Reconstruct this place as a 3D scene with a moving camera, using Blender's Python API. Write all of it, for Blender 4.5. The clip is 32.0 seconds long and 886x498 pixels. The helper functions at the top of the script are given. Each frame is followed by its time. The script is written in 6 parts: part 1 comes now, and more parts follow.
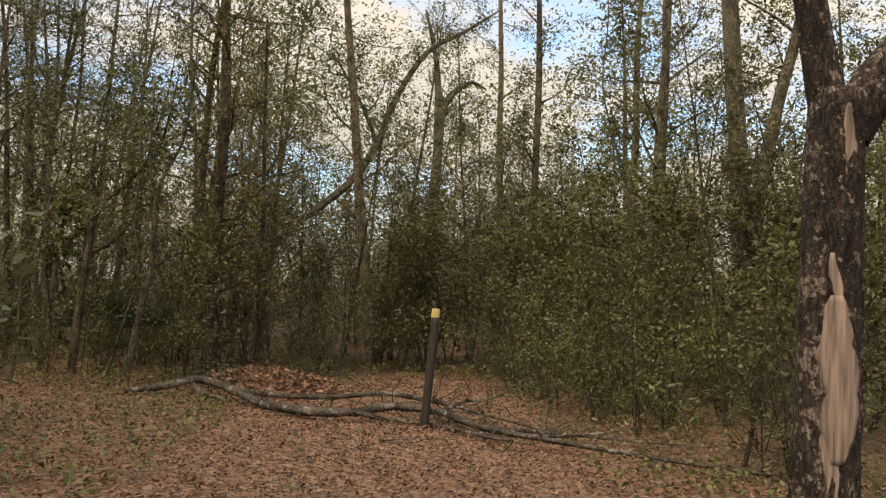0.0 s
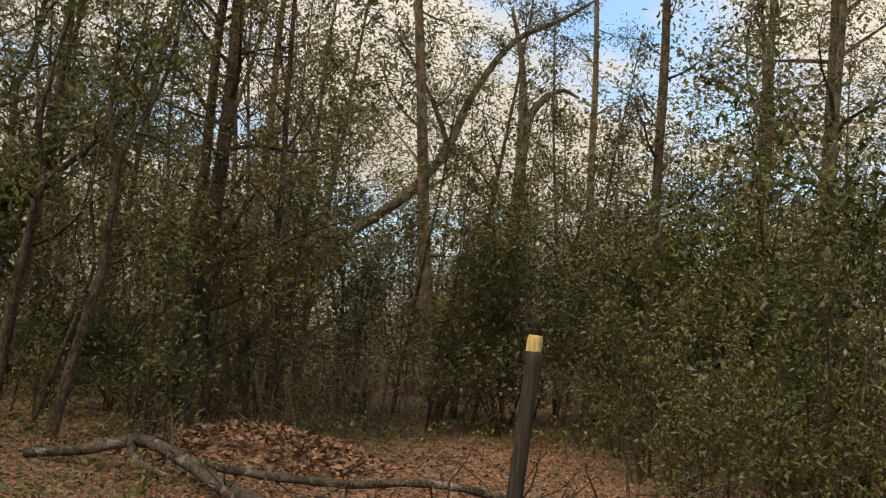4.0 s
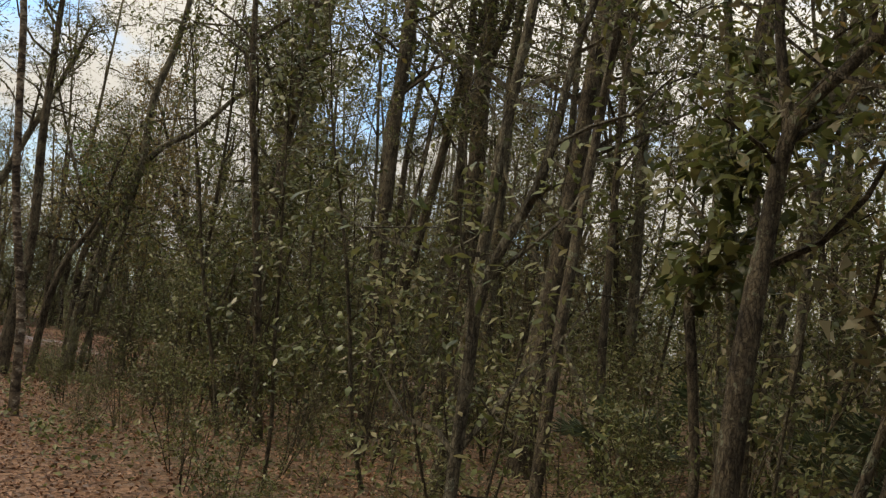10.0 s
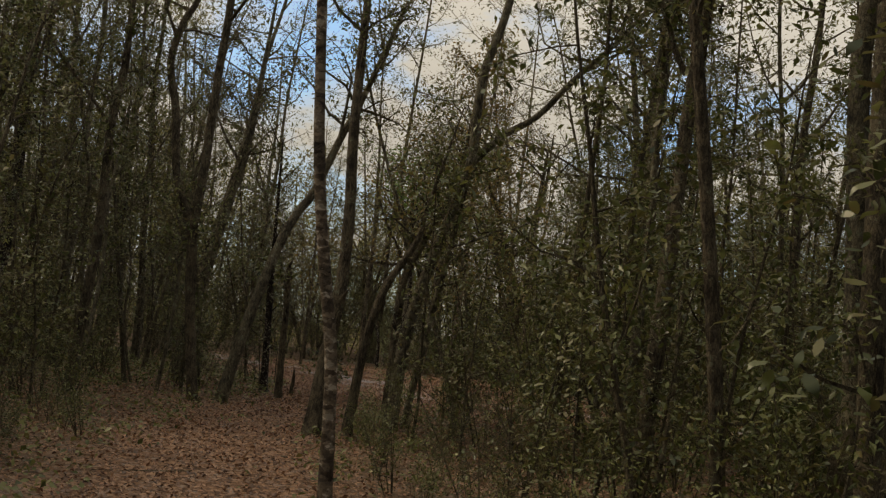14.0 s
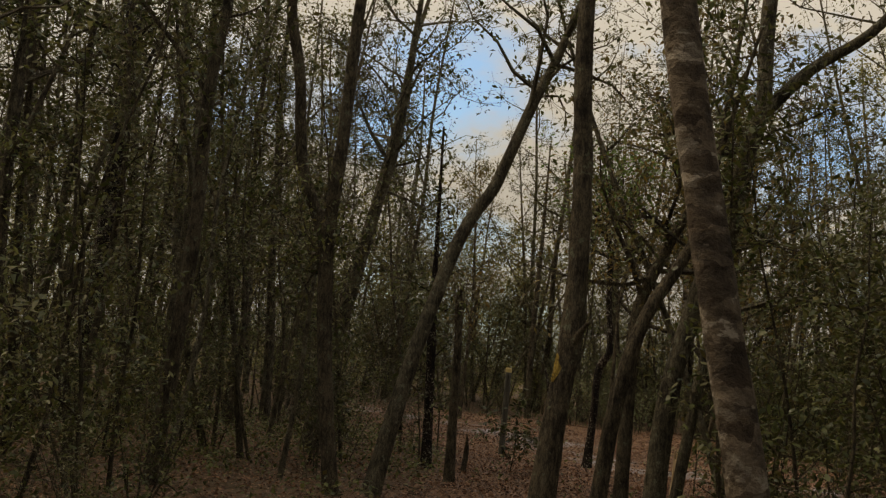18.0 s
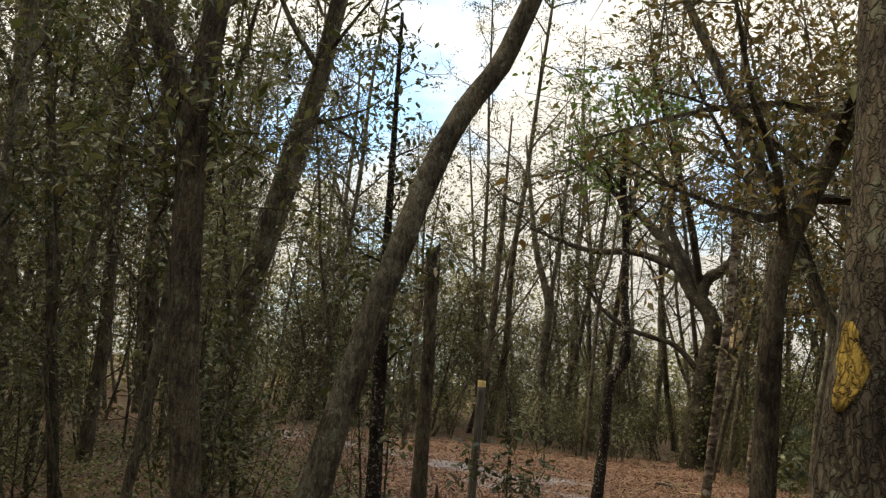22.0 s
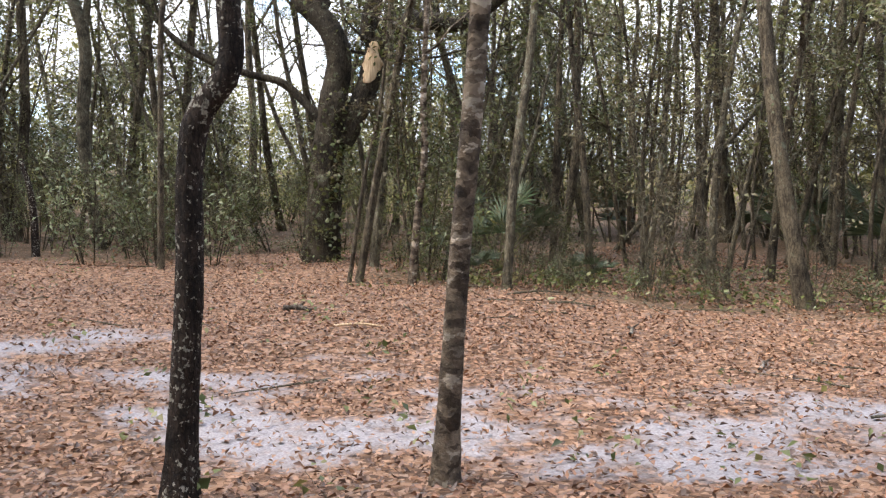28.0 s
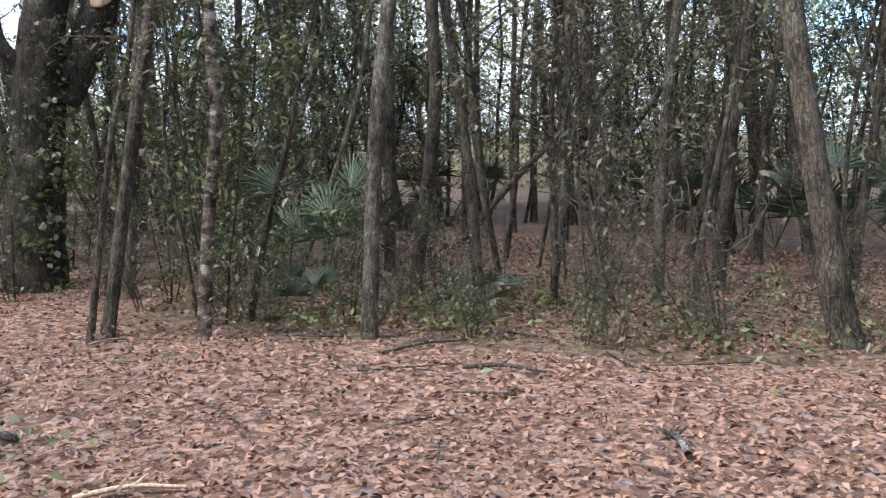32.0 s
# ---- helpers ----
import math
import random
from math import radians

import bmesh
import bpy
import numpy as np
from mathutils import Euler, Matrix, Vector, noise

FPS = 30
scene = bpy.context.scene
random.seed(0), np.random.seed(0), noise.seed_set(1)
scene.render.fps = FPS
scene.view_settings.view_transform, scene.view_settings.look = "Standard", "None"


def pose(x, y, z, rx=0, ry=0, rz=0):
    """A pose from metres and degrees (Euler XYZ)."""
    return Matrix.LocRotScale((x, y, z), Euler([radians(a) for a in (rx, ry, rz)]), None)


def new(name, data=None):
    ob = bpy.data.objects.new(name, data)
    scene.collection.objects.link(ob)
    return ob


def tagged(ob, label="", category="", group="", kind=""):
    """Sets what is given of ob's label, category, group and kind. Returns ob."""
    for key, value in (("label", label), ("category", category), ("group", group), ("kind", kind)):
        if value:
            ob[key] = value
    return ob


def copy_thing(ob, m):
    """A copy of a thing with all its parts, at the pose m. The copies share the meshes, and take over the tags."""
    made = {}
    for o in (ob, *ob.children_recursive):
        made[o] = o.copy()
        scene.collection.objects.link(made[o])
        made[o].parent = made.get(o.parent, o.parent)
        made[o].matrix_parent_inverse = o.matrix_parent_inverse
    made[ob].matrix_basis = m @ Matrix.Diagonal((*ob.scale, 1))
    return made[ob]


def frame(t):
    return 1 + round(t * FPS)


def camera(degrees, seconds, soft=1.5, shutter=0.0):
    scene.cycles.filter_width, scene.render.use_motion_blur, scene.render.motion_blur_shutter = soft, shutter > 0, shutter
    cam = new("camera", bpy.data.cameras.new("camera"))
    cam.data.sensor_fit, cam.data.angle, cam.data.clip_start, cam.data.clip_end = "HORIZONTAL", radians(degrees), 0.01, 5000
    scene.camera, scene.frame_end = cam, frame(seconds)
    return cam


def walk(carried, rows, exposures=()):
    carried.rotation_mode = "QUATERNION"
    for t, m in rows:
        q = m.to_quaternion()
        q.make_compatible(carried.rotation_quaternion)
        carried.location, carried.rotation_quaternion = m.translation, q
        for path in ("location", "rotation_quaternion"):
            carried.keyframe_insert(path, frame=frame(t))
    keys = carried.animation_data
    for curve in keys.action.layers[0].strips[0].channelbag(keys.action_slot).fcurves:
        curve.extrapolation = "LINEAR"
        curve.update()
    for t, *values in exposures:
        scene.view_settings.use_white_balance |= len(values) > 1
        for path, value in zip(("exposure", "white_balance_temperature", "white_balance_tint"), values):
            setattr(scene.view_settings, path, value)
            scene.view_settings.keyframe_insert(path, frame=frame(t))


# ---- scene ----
cam = camera(51.96, 32.0, soft=1.25)
PATH = [
    (0.0, -0.541, -0.193, 1.568, 92.735, -2.414, -3.310),
    (0.5, -0.551, 0.377, 1.534, 93.304, -2.713, -3.915),
    (1.0, -0.505, 0.954, 1.508, 93.976, -3.132, -4.914),
    (1.5, -0.432, 1.545, 1.500, 94.397, -3.265, -5.072),
    (2.0, -0.370, 2.141, 1.482, 94.619, -3.273, -4.689),
    (2.5, -0.325, 2.775, 1.442, 94.899, -3.633, -4.404),
    (3.0, -0.333, 3.424, 1.399, 95.559, -4.292, -2.733),
    (3.5, -0.402, 4.077, 1.361, 95.589, -4.824, -1.994),
    (4.0, -0.456, 4.680, 1.317, 95.589, -4.699, 1.149),
    (4.5, -0.496, 5.265, 1.275, 95.782, -4.154, 5.725),
    (6.5, -0.415, 7.610, 1.440, 94.187, -3.680, 17.941),
    (7.0, -0.592, 8.172, 1.427, 94.175, -4.433, 22.744),
    (7.5, -0.894, 8.688, 1.417, 94.255, -4.862, 25.714),
    (8.0, -1.178, 9.183, 1.424, 94.370, -5.022, 29.637),
    (8.5, -1.499, 9.618, 1.432, 95.044, -5.656, 34.086),
    (9.0, -1.922, 9.946, 1.432, 95.368, -6.031, 39.773),
    (9.5, -2.398, 10.280, 1.419, 95.111, -6.607, 44.766),
    (10.0, -2.914, 10.563, 1.430, 95.357, -6.270, 49.624),
    (10.5, -3.422, 10.830, 1.445, 95.938, -5.975, 53.834),
    (11.0, -3.947, 11.057, 1.466, 95.811, -6.145, 55.125),
    (11.5, -4.476, 11.262, 1.466, 95.162, -6.161, 59.237),
    (12.0, -5.016, 11.471, 1.444, 94.865, -6.243, 62.668),
    (12.5, -5.602, 11.578, 1.421, 94.880, -6.176, 64.180),
    (13.0, -6.150, 11.715, 1.417, 95.050, -6.176, 65.279),
    (13.5, -6.716, 11.792, 1.432, 95.118, -6.026, 66.703),
    (14.0, -7.292, 11.849, 1.433, 95.370, -5.860, 68.219),
    (14.5, -7.883, 11.939, 1.433, 95.723, -5.488, 69.958),
    (16.5, -10.263, 12.303, 1.461, 96.589, -5.864, 75.234),
    (17.0, -10.929, 12.382, 1.481, 96.994, -6.271, 76.195),
    (17.5, -11.607, 12.434, 1.501, 97.085, -5.865, 76.938),
    (18.0, -12.269, 12.477, 1.513, 96.960, -5.229, 76.978),
    (18.5, -12.868, 12.510, 1.505, 97.334, -5.751, 77.311),
    (19.0, -13.436, 12.557, 1.488, 97.624, -5.482, 76.569),
    (19.5, -13.996, 12.626, 1.473, 97.966, -5.152, 76.034),
    (20.0, -14.557, 12.732, 1.457, 98.146, -5.181, 75.046),
    (20.5, -15.144, 12.840, 1.443, 98.272, -5.350, 74.069),
    (21.0, -15.739, 12.966, 1.429, 98.522, -5.508, 73.404),
    (21.5, -16.354, 13.133, 1.427, 98.355, -5.314, 72.808),
    (22.0, -16.967, 13.310, 1.413, 98.334, -5.152, 72.530),
    (22.5, -17.615, 13.515, 1.401, 98.292, -5.538, 71.119),
    (23.0, -18.267, 13.693, 1.392, 98.497, -5.222, 70.046),
    (23.5, -18.898, 13.886, 1.388, 98.788, -5.062, 67.711),
    (24.0, -19.511, 14.045, 1.419, 98.581, -4.836, 64.537),
    (24.5, -20.102, 14.218, 1.459, 97.733, -4.350, 61.613),
    (25.0, -20.648, 14.471, 1.469, 96.303, -3.350, 58.766),
    (25.5, -21.152, 14.770, 1.459, 93.050, -2.113, 55.868),
    (26.0, -21.613, 15.150, 1.420, 89.511, -1.355, 51.643),
    (26.5, -22.097, 15.527, 1.387, 87.172, -0.630, 49.082),
    (28.5, -23.977, 17.051, 1.434, 84.988, -0.264, 46.696),
    (29.0, -24.477, 17.336, 1.429, 85.099, -0.168, 46.702),
    (29.5, -24.922, 17.685, 1.407, 85.202, -0.318, 46.049),
    (30.0, -25.390, 18.005, 1.409, 85.255, -0.528, 45.289),
    (30.5, -25.806, 18.338, 1.411, 85.261, -0.569, 44.762),
    (31.0, -26.250, 18.690, 1.419, 85.096, -0.760, 43.903),
    (31.5, -26.704, 19.002, 1.428, 84.425, -0.319, 42.414),
    (32.0, -27.103, 19.352, 1.438, 83.075, 0.772, 30.130),
]
walk(cam, [(t, pose(*p)) for t, *p in PATH], [(0, 0.55, 9600, 13), (4.5, 0.35, 9800, 13), (6.5, 0.8, 9300, 13), (9, 0.95, 8600, 11), (11, -0.05, 9300, 10), (14, -0.1, 9800, 10), (17, -0.35, 10700, 11), (19, 0.05, 10200, 11), (21, 0.6, 8900, 9), (23, 0.92, 8900, 9), (25, 0.97, 8800, 10), (26.5, 1.4, 9200, 11), (28.5, 1.93, 6300, 13), (31, 1.92, 5900, 12), (32, 1.8, 5800, 13)])

# ---------------------------------------------------------------- world, sun
world = bpy.data.worlds.new("world")
scene.world = world
world.use_nodes = True
wn, wl = world.node_tree.nodes, world.node_tree.links
wn.clear()
SUN_EL, SUN_ROT = radians(48), radians(215)
w_out = wn.new("ShaderNodeOutputWorld")
w_bg = wn.new("ShaderNodeBackground")
w_sky = wn.new("ShaderNodeTexSky")
w_sky.sky_type = "NISHITA"
w_sky.sun_disc = False
w_sky.sun_elevation, w_sky.sun_rotation = SUN_EL, SUN_ROT
w_tc = wn.new("ShaderNodeTexCoord")
w_map = wn.new("ShaderNodeMapping")
w_map.inputs["Scale"].default_value = (1.0, 1.0, 2.2)
w_cl = wn.new("ShaderNodeTexNoise")
w_cl.inputs["Scale"].default_value = 3.1
w_cl.inputs["Detail"].default_value = 6.0
w_cl.inputs["Roughness"].default_value = 0.58
w_rp = wn.new("ShaderNodeValToRGB")
w_rp.color_ramp.elements[0].position = 0.36
w_rp.color_ramp.elements[0].color = (0.05, 0.05, 0.05, 1)
w_rp.color_ramp.elements[1].position = 0.50
w_rp.color_ramp.elements[1].color = (1, 1, 1, 1)
w_mix = wn.new("ShaderNodeMix")
w_mix.data_type = "RGBA"
w_mix.inputs[7].default_value = (5.8, 6.3, 7.05, 1)
w_bg.inputs["Strength"].default_value = 0.10
wl.new(w_tc.outputs["Generated"], w_map.inputs["Vector"])
wl.new(w_map.outputs["Vector"], w_cl.inputs["Vector"])
wl.new(w_cl.outputs["Fac"], w_rp.inputs["Fac"])
wl.new(w_rp.outputs["Color"], w_mix.inputs[0])
w_blue = wn.new("ShaderNodeMix")
w_blue.data_type, w_blue.blend_type = "RGBA", "MULTIPLY"
w_blue.inputs[0].default_value = 1.0
w_blue.inputs[7].default_value = (1.35, 2.05, 2.75, 1)
wl.new(w_sky.outputs["Color"], w_blue.inputs[6])
wl.new(w_blue.outputs[2], w_mix.inputs[6])
# cloud light grows from the horizon to the zenith, as under any clouded sky
w_sep = wn.new("ShaderNodeSeparateXYZ")
w_up = wn.new("ShaderNodeMapRange")
w_up.inputs["To Min"].default_value, w_up.inputs["To Max"].default_value = 0.62, 1.9
w_zen = wn.new("ShaderNodeMix")
w_zen.data_type, w_zen.blend_type = "RGBA", "MULTIPLY"
w_zen.inputs[0].default_value = 1.0
wl.new(w_tc.outputs["Generated"], w_sep.inputs["Vector"])
wl.new(w_sep.outputs["Z"], w_up.inputs["Value"])
wl.new(w_mix.outputs[2], w_zen.inputs[6])
wl.new(w_up.outputs["Result"], w_zen.inputs[7])
wl.new(w_zen.outputs[2], w_bg.inputs["Color"])
wl.new(w_bg.outputs["Background"], w_out.inputs["Surface"])

sun = new("sun", bpy.data.lights.new("sun", "SUN"))
sun.data.energy, sun.data.angle, sun.data.color = 2.2, radians(25), (1.0, 0.95, 0.87)
sun.rotation_euler = Euler((radians(90) - SUN_EL, 0, radians(180) - SUN_ROT))

# ---------------------------------------------------------------- materials


def nodes_of(name):
    m = bpy.data.materials.new(name)
    m.use_nodes = True
    n, l = m.node_tree.nodes, m.node_tree.links
    return m, n, l, n["Principled BSDF"]


def ramp(n, stops):
    r = n.new("ShaderNodeValToRGB")
    e = r.color_ramp.elements
    while len(e) < len(stops):
        e.new(0.5)
    for k, (p, c) in zip(e, stops):
        k.position, k.color = p, (*c, 1)
    return r


def leaf_material(name, cols, rough=0.5, through_light=0.3):
    """Leaves: each leaf takes its own tone out of the range, each plant leans a little lighter or darker."""
    m, n, l, p = nodes_of(name)
    g = n.new("ShaderNodeNewGeometry")
    o = n.new("ShaderNodeObjectInfo")
    r = ramp(n, [(i / max(1, len(cols) - 1), c) for i, c in enumerate(cols)])
    l.new(g.outputs["Random Per Island"], r.inputs["Fac"])
    h = n.new("ShaderNodeHueSaturation")
    mr = n.new("ShaderNodeMapRange")
    mr.inputs["To Min"].default_value, mr.inputs["To Max"].default_value = 0.75, 1.3
    l.new(o.outputs["Random"], mr.inputs["Value"])
    l.new(mr.outputs["Result"], h.inputs["Value"])
    l.new(r.outputs["Color"], h.inputs["Color"])
    tc = n.new("ShaderNodeTexCoord")
    nz = n.new("ShaderNodeTexNoise")
    nz.inputs["Scale"].default_value = 45
    l.new(tc.outputs["Object"], nz.inputs["Vector"])
    mx = n.new("ShaderNodeMix")
    mx.data_type, mx.blend_type = "RGBA", "MULTIPLY"
    mx.inputs[0].default_value = 0.5
    l.new(h.outputs["Color"], mx.inputs[6])
    l.new(nz.outputs["Color"], mx.inputs[7])
    l.new(h.outputs["Color"], p.inputs["Base Color"])
    p.inputs["Roughness"].default_value = rough
    p.inputs["Specular IOR Level"].default_value = 0.45
    tr = n.new("ShaderNodeBsdfTranslucent")
    l.new(mx.outputs[2], tr.inputs["Color"])
    ms = n.new("ShaderNodeMixShader")
    ms.inputs[0].default_value = through_light
    l.new(p.outputs[0], ms.inputs[1])
    l.new(tr.outputs[0], ms.inputs[2])
    l.new(ms.outputs[0], n["Material Output"].inputs["Surface"])
    return m


def bark_material(name, dark, light, lichen=None, amount=0.0, rings=False, scale=1.0, spot=9.0):
    """Bark: furrows stretched up the stem, blotches, and pale lichen where given."""
    m, n, l, p = nodes_of(name)
    tc = n.new("ShaderNodeTexCoord")
    mp = n.new("ShaderNodeMapping")
    mp.inputs["Scale"].default_value = (scale, scale, scale * (1.1 if rings else 0.32))
    l.new(tc.outputs["Object"], mp.inputs["Vector"])
    vo = n.new("ShaderNodeTexVoronoi")
    vo.feature = "DISTANCE_TO_EDGE"
    vo.inputs["Scale"].default_value = 55
    nz = n.new("ShaderNodeTexNoise")
    nz.inputs["Scale"].default_value = 38 if not rings else 15
    nz.inputs["Detail"].default_value = 7
    nz.inputs["Roughness"].default_value = 0.65
    wig = n.new("ShaderNodeTexNoise")
    wig.inputs["Scale"].default_value = 22
    wig.inputs["Detail"].default_value = 3
    l.new(tc.outputs["Object"], wig.inputs["Vector"])
    wa = n.new("ShaderNodeMix")
    wa.data_type, wa.blend_type = "RGBA", "ADD"
    wa.inputs[0].default_value = 0.045
    l.new(mp.outputs["Vector"], wa.inputs[6])
    l.new(wig.outputs["Color"], wa.inputs[7])
    l.new(wa.outputs[2], vo.inputs["Vector"])
    l.new(mp.outputs["Vector"], nz.inputs["Vector"])
    blot = n.new("ShaderNodeTexNoise")
    blot.inputs["Scale"].default_value = 4.5
    blot.inputs["Detail"].default_value = 4
    l.new(tc.outputs["Object"], blot.inputs["Vector"])
    ad = n.new("ShaderNodeMath")
    ad.operation = "MULTIPLY_ADD"
    l.new(blot.outputs["Fac"], ad.inputs[0])
    ad.inputs[1].default_value = 0.9
    l.new(nz.outputs["Fac"], ad.inputs[2])
    r = ramp(n, [(0.66, dark), (0.86, tuple(0.5 * (i + j) for i, j in zip(dark, light))), (1.12, light)])
    sb = n.new("ShaderNodeMath")
    sb.operation = "SUBTRACT"
    l.new(ad.outputs[0], sb.inputs[0])
    sb.inputs[1].default_value = 0.05
    l.new(sb.outputs[0], r.inputs["Fac"])
    col = r.outputs["Color"]
    if lichen:
        ln = n.new("ShaderNodeTexNoise")
        ln.inputs["Scale"].default_value = spot
        ln.inputs["Detail"].default_value = 5
        ln.inputs["Roughness"].default_value = 0.6
        mr = n.new("ShaderNodeMapping")
        mr.inputs["Scale"].default_value = (1, 1, 1.8)
        l.new(tc.outputs["Object"], mr.inputs["Vector"])
        l.new((mr if rings else tc).outputs["Vector" if rings else "Object"], ln.inputs["Vector"])
        lr = ramp(n, [(0.66 - amount, (0, 0, 0)), (0.69 - amount, (1, 1, 1))])
        cl = n.new("ShaderNodeMath")
        cl.operation = "MULTIPLY_ADD"
        cl.inputs[1].default_value = 0.5
        l.new(blot.outputs["Fac"], cl.inputs[0])
        lm = n.new("ShaderNodeMath")
        lm.operation = "SUBTRACT"
        lm.inputs[1].default_value = 0.25
        l.new(ln.outputs["Fac"], cl.inputs[2])
        l.new(cl.outputs[0], lm.inputs[0])
        l.new(lm.outputs[0], lr.inputs["Fac"])
        mx = n.new("ShaderNodeMix")
        mx.data_type = "RGBA"
        l.new(lr.outputs["Color"], mx.inputs[0])
        l.new(col, mx.inputs[6])
        mx.inputs[7].default_value = (*lichen, 1)
        col = mx.outputs[2]
    if rings:
        # short pale and dark plates round the stem
        pm = n.new("ShaderNodeMapping")
        pm.inputs["Scale"].default_value = (0.75, 0.75, 1.9)
        pw = n.new("ShaderNodeMix")
        pw.data_type, pw.blend_type = "RGBA", "ADD"
        pw.inputs[0].default_value = 0.06
        l.new(tc.outputs["Object"], pw.inputs[6])
        l.new(wig.outputs["Color"], pw.inputs[7])
        l.new(pw.outputs[2], pm.inputs["Vector"])
        pv = n.new("ShaderNodeTexVoronoi")
        pv.inputs["Scale"].default_value = 13
        l.new(pm.outputs["Vector"], pv.inputs["Vector"])
        ps = n.new("ShaderNodeSeparateColor")
        l.new(pv.outputs["Color"], ps.inputs["Color"])
        pr = ramp(n, [(0.0, (0.36, 0.32, 0.30)), (0.3, (0.6, 0.56, 0.53)), (0.55, (0.9, 0.88, 0.86)), (1.0, (1.3, 1.24, 1.2))])
        l.new(ps.outputs[0], pr.inputs["Fac"])
        pmx = n.new("ShaderNodeMix")
        pmx.data_type, pmx.blend_type = "RGBA", "MULTIPLY"
        pmx.inputs[0].default_value = 1.0
        l.new(col, pmx.inputs[6])
        l.new(pr.outputs["Color"], pmx.inputs[7])
        col = pmx.outputs[2]
    if not rings:
        # plates parted by dark furrows
        fur = ramp(n, [(0.0, (0.26, 0.24, 0.23)), (0.16, (1, 1, 1))])
        l.new(vo.outputs["Distance"], fur.inputs["Fac"])
        fm = n.new("ShaderNodeMix")
        fm.data_type, fm.blend_type = "RGBA", "MULTIPLY"
        fm.inputs[0].default_value = 0.7
        l.new(col, fm.inputs[6])
        l.new(fur.outputs["Color"], fm.inputs[7])
        col = fm.outputs[2]
    l.new(col, p.inputs["Base Color"])
    p.inputs["Roughness"].default_value = 0.92
    p.inputs["Specular IOR Level"].default_value = 0.2
    mn = n.new("ShaderNodeMath")
    mn.operation = "MINIMUM"
    mn.inputs[1].default_value = 0.12
    l.new(vo.outputs["Distance"], mn.inputs[0])
    hm = n.new("ShaderNodeMath")
    hm.operation = "MULTIPLY_ADD"
    l.new(mn.outputs[0], hm.inputs[0])
    hm.inputs[1].default_value = 0.0 if rings else 2.2
    l.new(nz.outputs["Fac"], hm.inputs[2])
    b = n.new("ShaderNodeBump")
    b.inputs["Strength"].default_value = 1.0
    b.inputs["Distance"].default_value = 0.035
    l.new(hm.outputs[0], b.inputs["Height"])
    l.new(b.outputs["Normal"], p.inputs["Normal"])
    return m


def wood_material(name, a, b_col, grain=60):
    m, n, l, p = nodes_of(name)
    tc = n.new("ShaderNodeTexCoord")
    mp = n.new("ShaderNodeMapping")
    mp.inputs["Scale"].default_value = (1, 1, 0.07)
    nz = n.new("ShaderNodeTexNoise")
    nz.inputs["Scale"].default_value = grain
    nz.inputs["Detail"].default_value = 6
    l.new(tc.outputs["Object"], mp.inputs["Vector"])
    l.new(mp.outputs["Vector"], nz.inputs["Vector"])
    r = ramp(n, [(0.35, a), (0.68, b_col)])
    l.new(nz.outputs["Fac"], r.inputs["Fac"])
    l.new(r.outputs["Color"], p.inputs["Base Color"])
    p.inputs["Roughness"].default_value = 0.85
    b = n.new("ShaderNodeBump")
    b.inputs["Strength"].default_value = 0.5
    b.inputs["Distance"].default_value = 0.01
    l.new(nz.outputs["Fac"], b.inputs["Height"])
    l.new(b.outputs["Normal"], p.inputs["Normal"])
    return m


